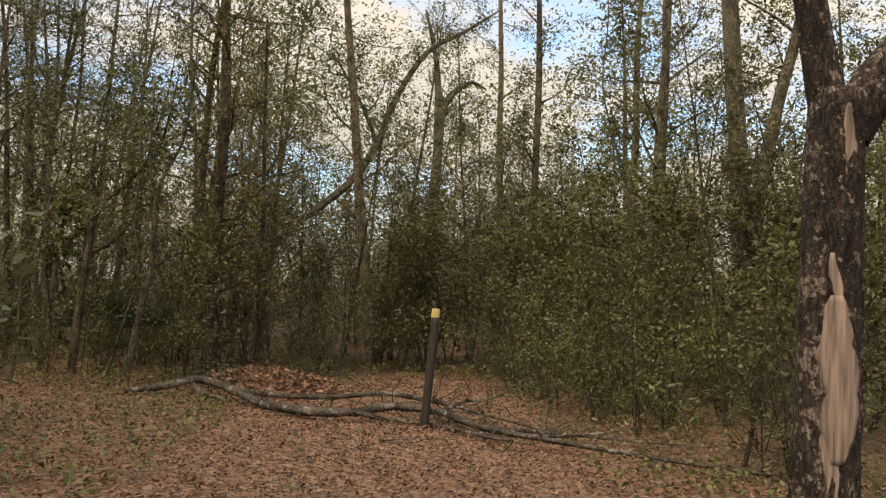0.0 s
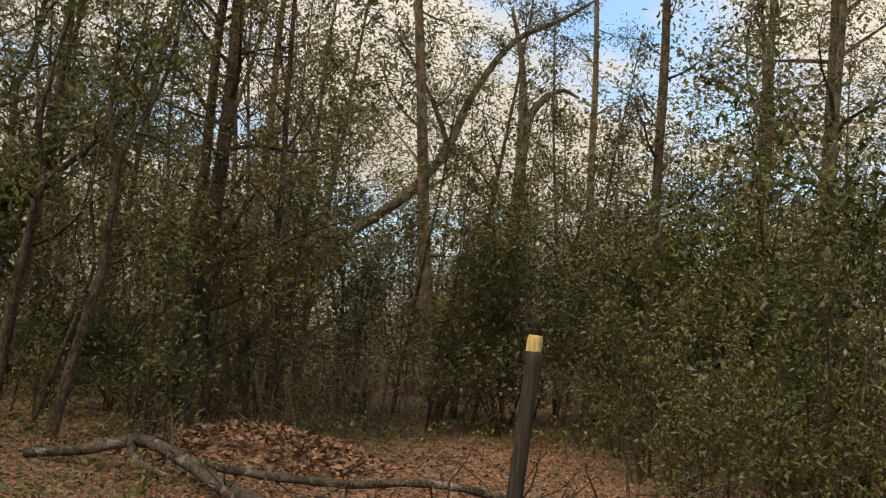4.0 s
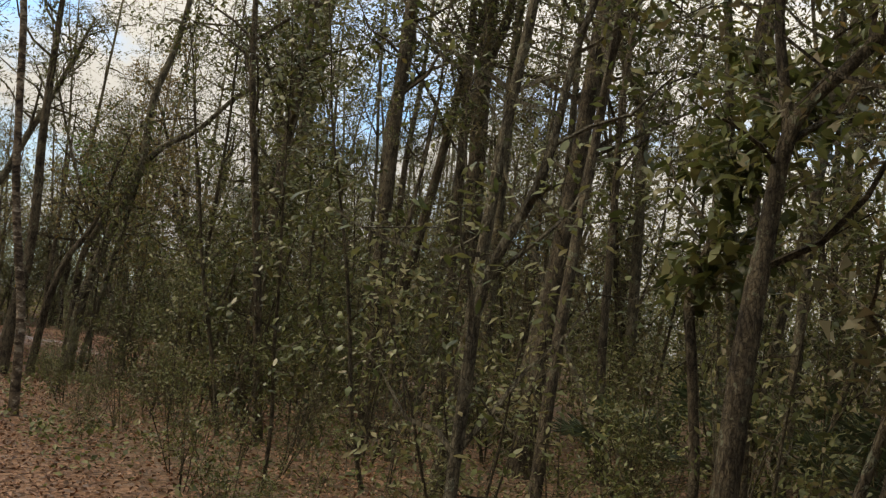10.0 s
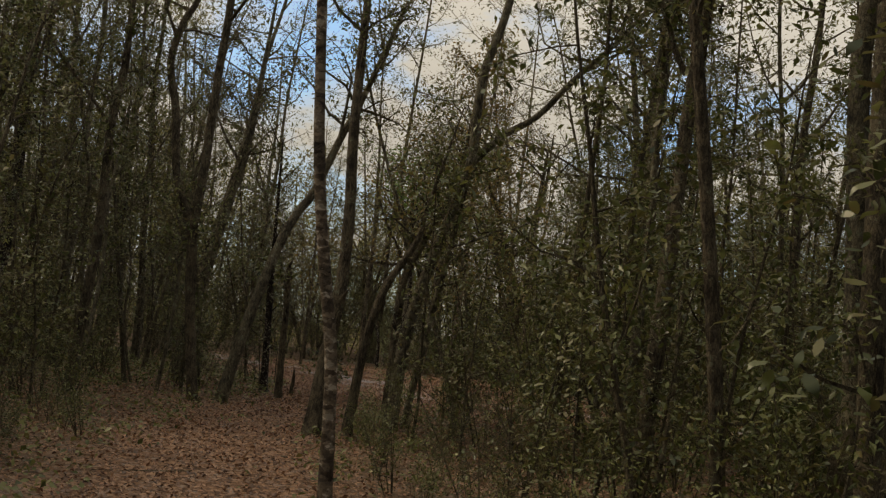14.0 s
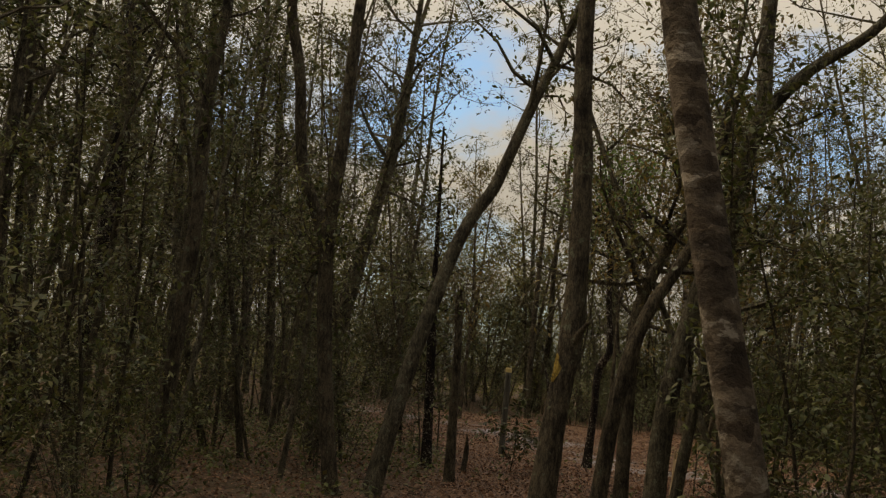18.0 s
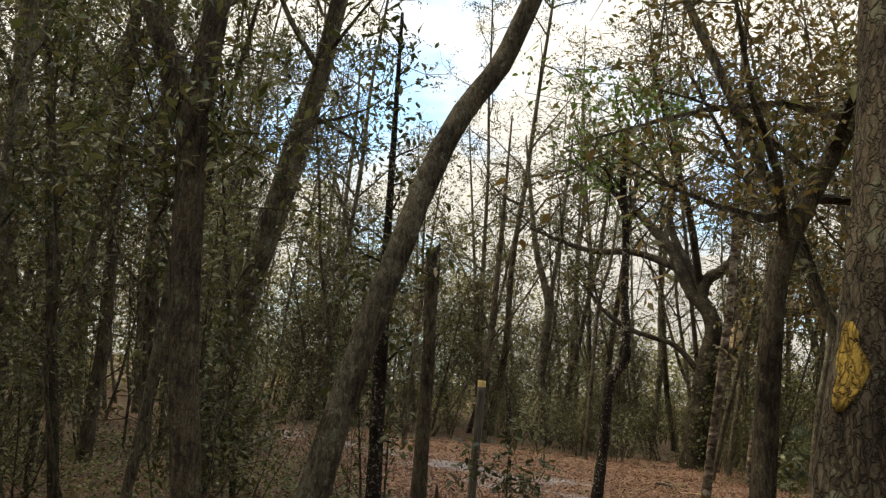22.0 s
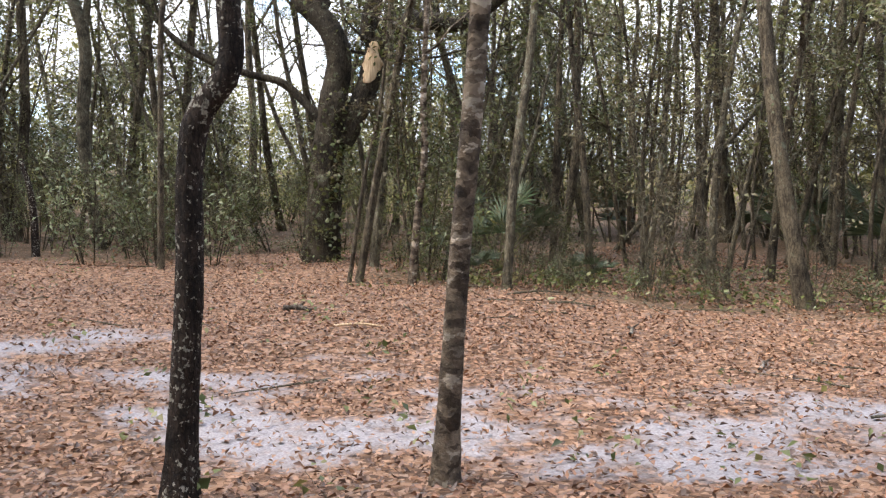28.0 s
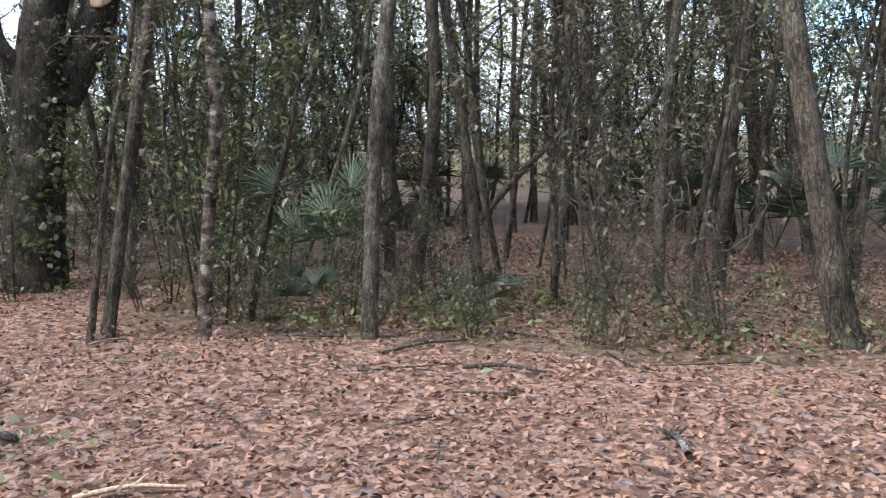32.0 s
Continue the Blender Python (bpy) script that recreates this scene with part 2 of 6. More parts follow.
def ground_material():
    """Leaf litter in two sizes of fallen leaf, with bare sand and a darker olive-brown tone where the ground's own
    masks say so.
    """
    m, n, l, p = nodes_of("leaf_litter_ground")
    tc = n.new("ShaderNodeTexCoord")
    v1 = n.new("ShaderNodeTexVoronoi")
    v1.inputs["Scale"].default_value = 24
    v2 = n.new("ShaderNodeTexVoronoi")
    v2.feature = "DISTANCE_TO_EDGE"
    v2.inputs["Scale"].default_value = 24
    mp = n.new("ShaderNodeMapping")
    mp.inputs["Scale"].default_value = (1, 1, 0.0)
    wob = n.new("ShaderNodeTexNoise")
    wob.inputs["Scale"].default_value = 9
    wob.inputs["Detail"].default_value = 3
    l.new(tc.outputs["Object"], wob.inputs["Vector"])
    wm = n.new("ShaderNodeMix")
    wm.data_type, wm.blend_type = "RGBA", "ADD"
    wm.inputs[0].default_value = 0.10
    l.new(tc.outputs["Object"], wm.inputs[6])
    l.new(wob.outputs["Color"], wm.inputs[7])
    l.new(wm.outputs[2], mp.inputs["Vector"])
    l.new(mp.outputs["Vector"], v1.inputs["Vector"])
    l.new(mp.outputs["Vector"], v2.inputs["Vector"])
    sep = n.new("ShaderNodeSeparateColor")
    l.new(v1.outputs["Color"], sep.inputs["Color"])
    cells = ramp(n, [(0.0, (0.066, 0.040, 0.027)), (0.3, (0.122, 0.068, 0.043)), (0.55, (0.185, 0.105, 0.064)), (0.8, (0.29, 0.172, 0.112)), (1.0, (0.162, 0.128, 0.111))])
    l.new(sep.outputs[0], cells.inputs["Fac"])
    edge = ramp(n, [(0.0, (0.5, 0.47, 0.45)), (0.07, (1, 1, 1))])
    l.new(v2.outputs["Distance"], edge.inputs["Fac"])
    mul = n.new("ShaderNodeMix")
    mul.data_type, mul.blend_type = "RGBA", "MULTIPLY"
    mul.inputs[0].default_value = 1.0
    l.new(cells.outputs["Color"], mul.inputs[6])
    l.new(edge.outputs["Color"], mul.inputs[7])
    # darker olive-brown tone mixed in under the thicket
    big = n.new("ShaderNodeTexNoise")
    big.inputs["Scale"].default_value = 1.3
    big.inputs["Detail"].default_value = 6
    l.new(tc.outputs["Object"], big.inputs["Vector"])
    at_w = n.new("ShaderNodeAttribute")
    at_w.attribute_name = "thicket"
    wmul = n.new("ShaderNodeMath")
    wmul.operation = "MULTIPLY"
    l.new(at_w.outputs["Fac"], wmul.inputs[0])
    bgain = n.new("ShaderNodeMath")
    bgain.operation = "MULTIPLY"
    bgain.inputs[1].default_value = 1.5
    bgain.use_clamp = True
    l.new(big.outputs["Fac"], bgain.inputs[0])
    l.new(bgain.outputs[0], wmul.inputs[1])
    thicket_tone = n.new("ShaderNodeMix")
    thicket_tone.data_type = "RGBA"
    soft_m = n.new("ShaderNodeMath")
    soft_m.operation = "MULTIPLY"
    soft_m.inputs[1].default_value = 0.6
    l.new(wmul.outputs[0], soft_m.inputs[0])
    l.new(soft_m.outputs[0], thicket_tone.inputs[0])
    l.new(mul.outputs[2], thicket_tone.inputs[6])
    thicket_tone.inputs[7].default_value = (0.052, 0.046, 0.028, 1)
    # bare trodden sand
    at_s = n.new("ShaderNodeAttribute")
    at_s.attribute_name = "sand"
    fine = n.new("ShaderNodeTexNoise")
    fine.inputs["Scale"].default_value = 2.6
    fine.inputs["Detail"].default_value = 8
    fine.inputs["Roughness"].default_value = 0.72
    l.new(tc.outputs["Object"], fine.inputs["Vector"])
    sadd = n.new("ShaderNodeMath")
    sadd.operation = "MULTIPLY"
    l.new(at_s.outputs["Fac"], sadd.inputs[0])
    l.new(fine.outputs["Fac"], sadd.inputs[1])
    smask = ramp(n, [(0.30, (0, 0, 0)), (0.47, (1, 1, 1))])
    l.new(sadd.outputs[0], smask.inputs["Fac"])
    grains = n.new("ShaderNodeTexNoise")
    grains.inputs["Scale"].default_value = 60
    grains.inputs["Detail"].default_value = 4
    l.new(tc.outputs["Object"], grains.inputs["Vector"])
    scol = ramp(n, [(0.3, (0.17, 0.15, 0.15)), (0.7, (0.30, 0.275, 0.28))])
    l.new(grains.outputs["Fac"], scol.inputs["Fac"])
    sand = n.new("ShaderNodeMix")
    sand.data_type = "RGBA"
    l.new(smask.outputs["Color"], sand.inputs[0])
    l.new(thicket_tone.outputs[2], sand.inputs[6])
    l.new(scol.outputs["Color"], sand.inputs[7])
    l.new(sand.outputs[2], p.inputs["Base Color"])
    p.inputs["Roughness"].default_value = 0.95
    p.inputs["Specular IOR Level"].default_value = 0.15
    b = n.new("ShaderNodeBump")
    b.inputs["Strength"].default_value = 0.7
    b.inputs["Distance"].default_value = 0.03
    hsum = n.new("ShaderNodeMath")
    hsum.operation = "ADD"
    l.new(sep.outputs[1], hsum.inputs[0])
    l.new(fine.outputs["Fac"], hsum.inputs[1])
    l.new(hsum.outputs[0], b.inputs["Height"])
    l.new(b.outputs["Normal"], p.inputs["Normal"])
    return m


M_GROUND = ground_material()
M_LITTER = leaf_material("fallen_leaves", [(0.075, 0.042, 0.029), (0.15, 0.078, 0.049), (0.225, 0.106, 0.056), (0.285, 0.14, 0.076), (0.32, 0.19, 0.118), (0.164, 0.086, 0.057), (0.090, 0.066, 0.053)], 0.6, 0.08)
M_LEAF = leaf_material("evergreen_leaves", [(0.035, 0.045, 0.014), (0.062, 0.076, 0.022), (0.100, 0.115, 0.036), (0.160, 0.165, 0.060), (0.125, 0.100, 0.034)], 0.36, 0.4)
M_LEAF_OLIVE = leaf_material("olive_leaves", [(0.062, 0.07, 0.026), (0.095, 0.105, 0.040), (0.14, 0.145, 0.060), (0.185, 0.172, 0.078), (0.135, 0.105, 0.048)], 0.45, 0.42)
# distance haze put into the colour: far leaves paler than the near ones
M_LEAF_HAZE = leaf_material("hazed_far_leaves", [(0.110, 0.105, 0.034), (0.170, 0.165, 0.053), (0.240, 0.225, 0.076), (0.290, 0.250, 0.102)], 0.6, 0.45)
M_LEAF_DRY = leaf_material("dry_twig_leaves", [(0.07, 0.06, 0.030), (0.11, 0.09, 0.043), (0.15, 0.12, 0.065), (0.085, 0.09, 0.039)], 0.6, 0.35)
M_LEAF_GOLD = leaf_material("golden_autumn_leaves", [(0.12, 0.095, 0.035), (0.19, 0.13, 0.045), (0.085, 0.09, 0.036), (0.27, 0.175, 0.05), (0.11, 0.115, 0.045)], 0.5, 0.4)
M_LEAF_FRESH = leaf_material("fresh_green_leaves", [(0.06, 0.11, 0.02), (0.10, 0.17, 0.035), (0.14, 0.21, 0.05)], 0.4, 0.4)
M_LEAF_EDGE = leaf_material("pale_green_leaves", [(0.07, 0.09, 0.04), (0.11, 0.13, 0.06), (0.16, 0.175, 0.09), (0.12, 0.105, 0.06)], 0.42, 0.4)
M_PALM = leaf_material("palmetto_blades", [(0.03, 0.05, 0.022), (0.06, 0.085, 0.04), (0.09, 0.12, 0.065)], 0.35, 0.2)
M_NEEDLE = leaf_material("pine_needles", [(0.05, 0.075, 0.03), (0.085, 0.115, 0.05), (0.12, 0.145, 0.07)], 0.55, 0.35)
M_BARK = bark_material("brown_bark", (0.028, 0.021, 0.015), (0.15, 0.122, 0.083), (0.17, 0.17, 0.116), 0.03, spot=16)
M_BARK_DARK = bark_material("black_bark", (0.009, 0.006, 0.005), (0.05, 0.035, 0.027), (0.32, 0.30, 0.25), 0.075, spot=38)
M_BARK_OAK = bark_material("live_oak_bark", (0.016, 0.012, 0.009), (0.085, 0.069, 0.047), (0.15, 0.15, 0.103), 0.03, spot=12)
M_BARK_GREY = bark_material("grey_bark", (0.036, 0.030, 0.022), (0.18, 0.155, 0.107), (0.22, 0.215, 0.155), 0.05, spot=16)
M_BARK_PALE = bark_material("pale_ringed_bark", (0.03, 0.023, 0.018), (0.16, 0.128, 0.096), (0.26, 0.23, 0.19), 0.095, rings=True, spot=9)
M_BARK_PINE = bark_material("pine_bark", (0.075, 0.055, 0.038), (0.22, 0.175, 0.120), None, 0, scale=0.6)
M_BARK_FLAKY = bark_material("flaking_bark", (0.014, 0.010, 0.009), (0.075, 0.055, 0.045), (0.23, 0.185, 0.155), 0.10, scale=0.7, spot=26)
M_TWIG = bark_material("twig_bark", (0.035, 0.027, 0.017), (0.12, 0.10, 0.067))
M_TWIG_GREY = bark_material("dead_twig_bark", (0.06, 0.052, 0.036), (0.165, 0.145, 0.103))
M_LOG = bark_material("weathered_log_bark", (0.042, 0.033, 0.027), (0.19, 0.16, 0.132), (0.33, 0.30, 0.26), 0.065, spot=6)
M_RAW = wood_material("fresh_split_wood", (0.30, 0.20, 0.11), (0.58, 0.43, 0.27))
M_BARE = wood_material("debarked_wood", (0.09, 0.064, 0.052), (0.31, 0.225, 0.18), 42)
M_POST = wood_material("dark_post_wood", (0.010, 0.008, 0.006), (0.045, 0.034, 0.026), 45)
M_POST_GREY = wood_material("weathered_post_wood", (0.03, 0.027, 0.02), (0.11, 0.10, 0.078), 45)
M_PAINT = wood_material("worn_yellow_paint", (0.38, 0.27, 0.09), (0.62, 0.50, 0.24), 50)
M_BLAZE = bark_material("yellow_blaze_paint", (0.22, 0.14, 0.035), (0.52, 0.35, 0.085), (0.05, 0.036, 0.024), 0.06, spot=30)

# ---------------------------------------------------------------- mesh helpers
R = np.random.default_rng(11)


def mesh_object(name, verts, faces, material, parent=None, label="", smooth=False):
    me = bpy.data.meshes.new(name)
    me.from_pydata([tuple(v) for v in verts], [], [tuple(int(i) for i in f) for f in faces])
    me.materials.append(material)
    if smooth:
        me.polygons.foreach_set("use_smooth", np.ones(len(me.polygons), bool))
    ob = new(name, me)
    if parent:
        ob.parent = parent
    if label:
        ob["label"] = label
    return ob


def tri_mesh(name, verts, tris, material, parent=None, label=""):
    """Many small triangles at once, from arrays."""
    me = bpy.data.meshes.new(name)
    me.vertices.add(len(verts))
    me.vertices.foreach_set("co", np.asarray(verts, np.float32).ravel())
    me.loops.add(len(tris) * 3)
    me.loops.foreach_set("vertex_index", np.asarray(tris, np.int32).ravel())
    me.polygons.add(len(tris))
    me.polygons.foreach_set("loop_start", np.arange(0, len(tris) * 3, 3, dtype=np.int32))
    me.update(calc_edges=True)
    me.materials.append(material)
    ob = new(name, me)
    if parent:
        ob.parent = parent
    if label:
        ob["label"] = label
    return ob


def smooth_line(pts, step):
    """A Catmull-Rom line through points of (x, y, z, radius)."""
    p = np.asarray(pts, float)
    if len(p) == 2:
        k = max(2, int(np.linalg.norm(p[1, :3] - p[0, :3]) / step) + 1)
        return p[0] + (p[1] - p[0]) * np.linspace(0, 1, k)[:, None]
    q = np.vstack([2 * p[0] - p[1], p, 2 * p[-1] - p[-2]])
    out = []
    for i in range(1, len(q) - 2):
        a, b, c, d = q[i - 1], q[i], q[i + 1], q[i + 2]
        k = max(2, int(np.linalg.norm(c[:3] - b[:3]) / step) + 1)
        for t in np.linspace(0, 1, k, endpoint=False):
            out.append(0.5 * (2 * b + (c - a) * t + (2 * a - 5 * b + 4 * c - d) * t * t + (3 * b - a - 3 * c + d) * t ** 3))
    out.append(p[-1])
    out = np.array(out)
    out[:, 3] = np.maximum(out[:, 3], 0.002)
    return out


def tube(line, sides, rough=0.0, flare=0.0, rng=R, cap=True):
    """Rings round a line of (x, y, z, radius); an uneven outline where rough, a spread foot where flare. Returns vertices and faces."""
    n = len(line)
    tan = np.gradient(line[:, :3], axis=0)
    tan /= np.linalg.norm(tan, axis=1)[:, None] + 1e-9
    ref = np.array([1.0, 0.13, 0]) if abs(tan[0, 2]) > 0.5 else np.array([0, 0, 1.0])
    u = np.cross(tan, ref)
    u /= np.linalg.norm(u, axis=1)[:, None] + 1e-9
    v = np.cross(tan, u)
    ang = np.linspace(0, 2 * np.pi, sides, endpoint=False)
    r = np.repeat(line[:, 3][:, None], sides, 1)
    if rough:
        wave = rng.normal(0, 1, (n, sides))
        lobes = sum(np.sin(k * ang[None] + rng.uniform(0, 6.3) + np.linspace(0, rng.uniform(-2, 2), n)[:, None]) / k for k in (2, 3, 5))
        r = r * (1 + rough * (0.45 * wave + 0.8 * lobes))
    if flare:
        h = line[:, 2] - line[0, 2]
        lob = 1 + 0.35 * np.sin(3 * ang + 1.3)[None] + 0.2 * np.sin(5 * ang)[None]
        r = r * (1 + flare * np.exp(-h / 0.16)[:, None] * lob)
    ring = line[:, None, :3] + r[..., None] * (np.cos(ang)[None, :, None] * u[:, None] + np.sin(ang)[None, :, None] * v[:, None])
    verts = np.vstack([ring.reshape(-1, 3), line[-1:, :3]])
    faces = []
    for i in range(n - 1):
        a = i * sides
        for j in range(sides):
            k = (j + 1) % sides
            faces.append((a + j, a + k, a + sides + k, a + sides + j))
    top = (n - 1) * sides
    if cap:
        for j in range(sides):
            faces.append((top + j, top + (j + 1) % sides, n * sides))
    return verts, faces


def merge(pieces):
    verts, faces, at = [], [], 0
    for v, f in pieces:
        verts.append(v)
        faces += [tuple(i + at for i in q) for q in f]
        at += len(v)
    return (np.vstack(verts) if verts else np.zeros((0, 3))), faces


def leaves_arrays(at, size, rng, droop=0.3, aspect=0.42, flat=False, fine=False, lite=False):
    """Folded pointed leaves at the given places, four corners and two faces each."""
    n = len(at)
    az = rng.uniform(0, 2 * np.pi, n)
    el = rng.normal(-droop, 0.5, n) if not flat else rng.normal(0.15, 0.36, n)
    d = np.stack([np.cos(az) * np.cos(el), np.sin(az) * np.cos(el), np.sin(el)], 1)
    up = np.stack([rng.normal(0, 0.55, n), rng.normal(0, 0.55, n), np.ones(n)], 1) if not flat else np.stack([rng.normal(0, 0.38, n), rng.normal(0, 0.38, n), np.ones(n)], 1)
    side = np.cross(d, up)
    side /= np.linalg.norm(side, axis=1)[:, None] + 1e-9
    nor = np.cross(side, d)
    s = (size * rng.uniform(0.6, 1.35, n))[:, None]
    w = s * aspect * rng.uniform(0.75, 1.25, n)[:, None]
    fold = rng.uniform(-0.05, 0.30, n)[:, None] if not flat else rng.uniform(-0.3, 0.6, n)[:, None]
    if lite:
        v = np.stack([at + d * s * 0.25 + side * w * 0.55, at + d * s * 1.05, at + d * s * 0.25 - side * w * 0.55], 1).reshape(-1, 3)
        return v, np.arange(n * 3).reshape(-1, 3)
    base = at
    mid = at + d * s * 0.45
    tip = at + d * s + nor * s * rng.uniform(-0.3, 0.12, n)[:, None]
    l1 = mid + side * w * 0.5 + nor * w * fold
    r1 = mid - side * w * 0.5 + nor * w * fold
    if fine:
        m2 = at + d * s * 0.74 + nor * s * 0.02
        l2, r2 = m2 + side * w * 0.36 + nor * w * fold, m2 - side * w * 0.36 + nor * w * fold
        l0, r0 = at + d * s * 0.22 + side * w * 0.36, at + d * s * 0.22 - side * w * 0.36
        v = np.stack([base, l0, l1 + d * s * 0.03, l2, tip, r2, r1 + d * s * 0.03, r0], 1).reshape(-1, 3)
        i = np.arange(n)[:, None] * 8
        t = np.concatenate([i + [0, 1, 7], i + [1, 2, 7], i + [2, 6, 7], i + [2, 3, 6], i + [3, 5, 6], i + [3, 4, 5]], 1).reshape(-1, 3)
        return v, t
    v = np.stack([base, l1, tip, r1], 1).reshape(-1, 3)
    i = np.arange(n)[:, None] * 4
    t = np.concatenate([i + [0, 1, 2], i + [0, 2, 3]], 1).reshape(-1, 3)
    return v, t


def wander(start, way, length, r0, r1, rng, bend=0.25, lift=0.0, n=6):
    """A limb that wanders from its start along a direction."""
    p, d = np.array(start, float), np.array(way, float)
    d /= np.linalg.norm(d)
    out = [(*p, r0)]
    for i in range(1, n):
        d = d + rng.normal(0, bend, 3) + np.array([0, 0, lift])
        d /= np.linalg.norm(d)
        p = p + d * length / (n - 1)
        out.append((*p, r0 + (r1 - r0) * i / (n - 1)))
    return np.array(out)


def grow(line, rng, limbs, s0, reach, leaves, size, spread=0.14, lift=0.05, twigs=4, rise=0.5, droop=0.3, aspect=0.42, top=True, sides=3):
    """Limbs, twigs and leaves along a stem. Returns the wood's pieces and the places of the leaves."""
    wood, segs = [], []
    n = len(line)
    for k in range(limbs):
        s = s0 + (1 - s0) * (k + rng.uniform(0, 1)) / limbs
        i = min(n - 2, int(s * (n - 1)))
        az = k * 2.4 + rng.normal(0, 0.5)
        el = rise + rng.normal(0, 0.22)
        way = (np.cos(az) * np.cos(el), np.sin(az) * np.cos(el), np.sin(el))
        ln = reach * rng.uniform(0.55, 1.15) * (1 - 0.55 * max(0, (s - s0) / (1.001 - s0)))
        r0 = min(line[i, 3] * 0.6, 0.010 + 0.014 * ln)
        limb = wander(line[i, :3], way, ln, r0, 0.004, rng, 0.24, lift, 5)
        wood.append(tube(limb, sides, cap=False))
        segs += [(limb[j, :3], limb[j + 1, :3]) for j in range(1, 4)]
        for q in range(twigs):
            j = rng.integers(1, 5)
            tw = wander(limb[j, :3], rng.normal(0, 1, 3) + (0, 0, 0.35), ln * rng.uniform(0.2, 0.5), min(0.006, limb[j, 3]), 0.002, rng, 0.35, 0.02, 3)
            wood.append(tube(tw, 3, cap=False))
            segs += [(tw[0, :3], tw[1, :3]), (tw[1, :3], tw[2, :3]), (tw[1, :3], tw[2, :3])]
    if top:
        segs += [(line[j, :3], line[j + 1, :3]) for j in range(int(n * 0.85), n - 1)]
    at = np.zeros((0, 3))
    if segs and leaves:
        segs = np.array(segs)
        g = segs[rng.integers(0, len(segs), leaves)]
        at = g[:, 0] + (g[:, 1] - g[:, 0]) * rng.uniform(0, 1, (leaves, 1)) + rng.normal(0, spread, (leaves, 3))
    return wood, at


def anchor(name, x, y, label, category, group="", kind="", z=None):
    e = new(name)
    e.location = (x, y, ground_height(x, y) if z is None else z)
    return tagged(e, label, category, group, kind)


# ---------------------------------------------------------------- ground
TRAIL = np.array([(-0.4, -8.0), (-0.5, 0.0), (-0.5, 5.2), (-0.45, 7.6), (-1.5, 9.6), (-3.4, 10.8), (-5.6, 11.6), (-7.9, 11.9), (-10.3, 12.3), (-12.9, 12.5), (-15.7, 13.0), (-18.3, 13.7), (-20.6, 14.5), (-22.1, 15.5), (-24.0, 17.1), (-25.4, 18.0), (-27.1, 19.35)])
SAND = [np.array([(-37.0, 16.4), (-33.0, 18.2), (-31.2, 19.4), (-29.4, 19.9), (-28.2, 20.5), (-27.2, 21.4), (-26.2, 22.2), (-24.0, 24.0), (-21.0, 27.0)]), np.array([(-31.0, 18.6), (-28.9, 19.2), (-27.0, 20.5), (-25.2, 21.6), (-24.0, 22.2)])]
CLEARING = np.array([(-21.6, 15.2), (-23.2, 14.9), (-27.0, 16.3), (-31.0, 16.0), (-37.0, 15.2), (-41.0, 18.5), (-38.5, 21.2), (-36.6, 22.8), (-36.6, 25.6), (-34.2, 26.2), (-33.2, 24.4), (-31.2, 24.4), (-29.0, 25.0), (-26.5, 25.8), (-23.0, 28.5), (-19.5, 27.0), (-21.5, 22.0), (-22.4, 18.5)])
# open leafy floor under thin trees beyond the clearing
OPEN_FLOOR = np.array([(-33.6, 25.2), (-30.5, 24.9), (-23.0, 27.0), (-21.0, 32.5), (-33.6, 32.5)])
GLADE = np.array([(-4.6, -8.0), (4.2, -8.0), (4.0, 3.0), (2.8, 7.5), (1.6, 10.5), (1.3, 14.5), (0.7, 16.4), (-0.7, 16.4), (-1.2, 14.5), (-3.0, 13.0), (-4.6, 11.6), (-4.6, 5.0)])


def line_gap(p, line):
    """How far points lie from a broken line."""
    best = np.full(len(p), 1e9)
    for a, b in zip(line[:-1], line[1:]):
        ab = b - a
        t = np.clip(((p - a) @ ab) / (ab @ ab), 0, 1)
        best = np.minimum(best, np.linalg.norm(p - (a + t[:, None] * ab), axis=1))
    return best


def inside(p, poly):
    hit = np.zeros(len(p), bool)
    for a, b in zip(poly, np.roll(poly, -1, 0)):
        c = (a[1] > p[:, 1]) != (b[1] > p[:, 1])
        hit ^= c & (p[:, 0] < (b[0] - a[0]) * (p[:, 1] - a[1]) / (b[1] - a[1] + 1e-12) + a[0])
    return hit


def ground_height(x, y):
    """Gentle hollows; arrays or numbers."""
    return 0.035 * np.sin(0.9 * x + 0.3 * y) * np.cos(0.7 * y - 0.2 * x) + 0.02 * np.sin(2.1 * x - 1.7 * y + 0.6) - 0.15 * np.exp(-((x + 27.6) ** 2 + (y - 19.8) ** 2) / 16.0)


def axis(lo, hi, step, far):
    mid = np.arange(lo, hi + step / 2, step)
    out = [mid]
    d, g = step, []
    e = 0.0
    while e < far:
        d *= 1.35
        e += d
        g.append(e)
    g = np.array(g)
    return np.concatenate([lo - g[::-1], mid, hi + g])


def sandy(p):
    """How bare and sandy the ground is, nought to one, in broken streaks along the cross trail."""
    s = np.zeros(len(p))
    for k, ln in enumerate(SAND):
        s = np.maximum(s, np.clip(1.35 - line_gap(p, ln) / (1.5, 1.1)[k], 0, 1))
    patch = np.array([noise.noise((x * 1.1, y * 1.1, 7.0)) + 0.5 * noise.noise((x * 3.1, y * 3.1, 2.0)) for x, y in p[s > 0]])
    s[s > 0] *= np.clip(0.78 + 1.1 * patch, 0, 1)
    return s


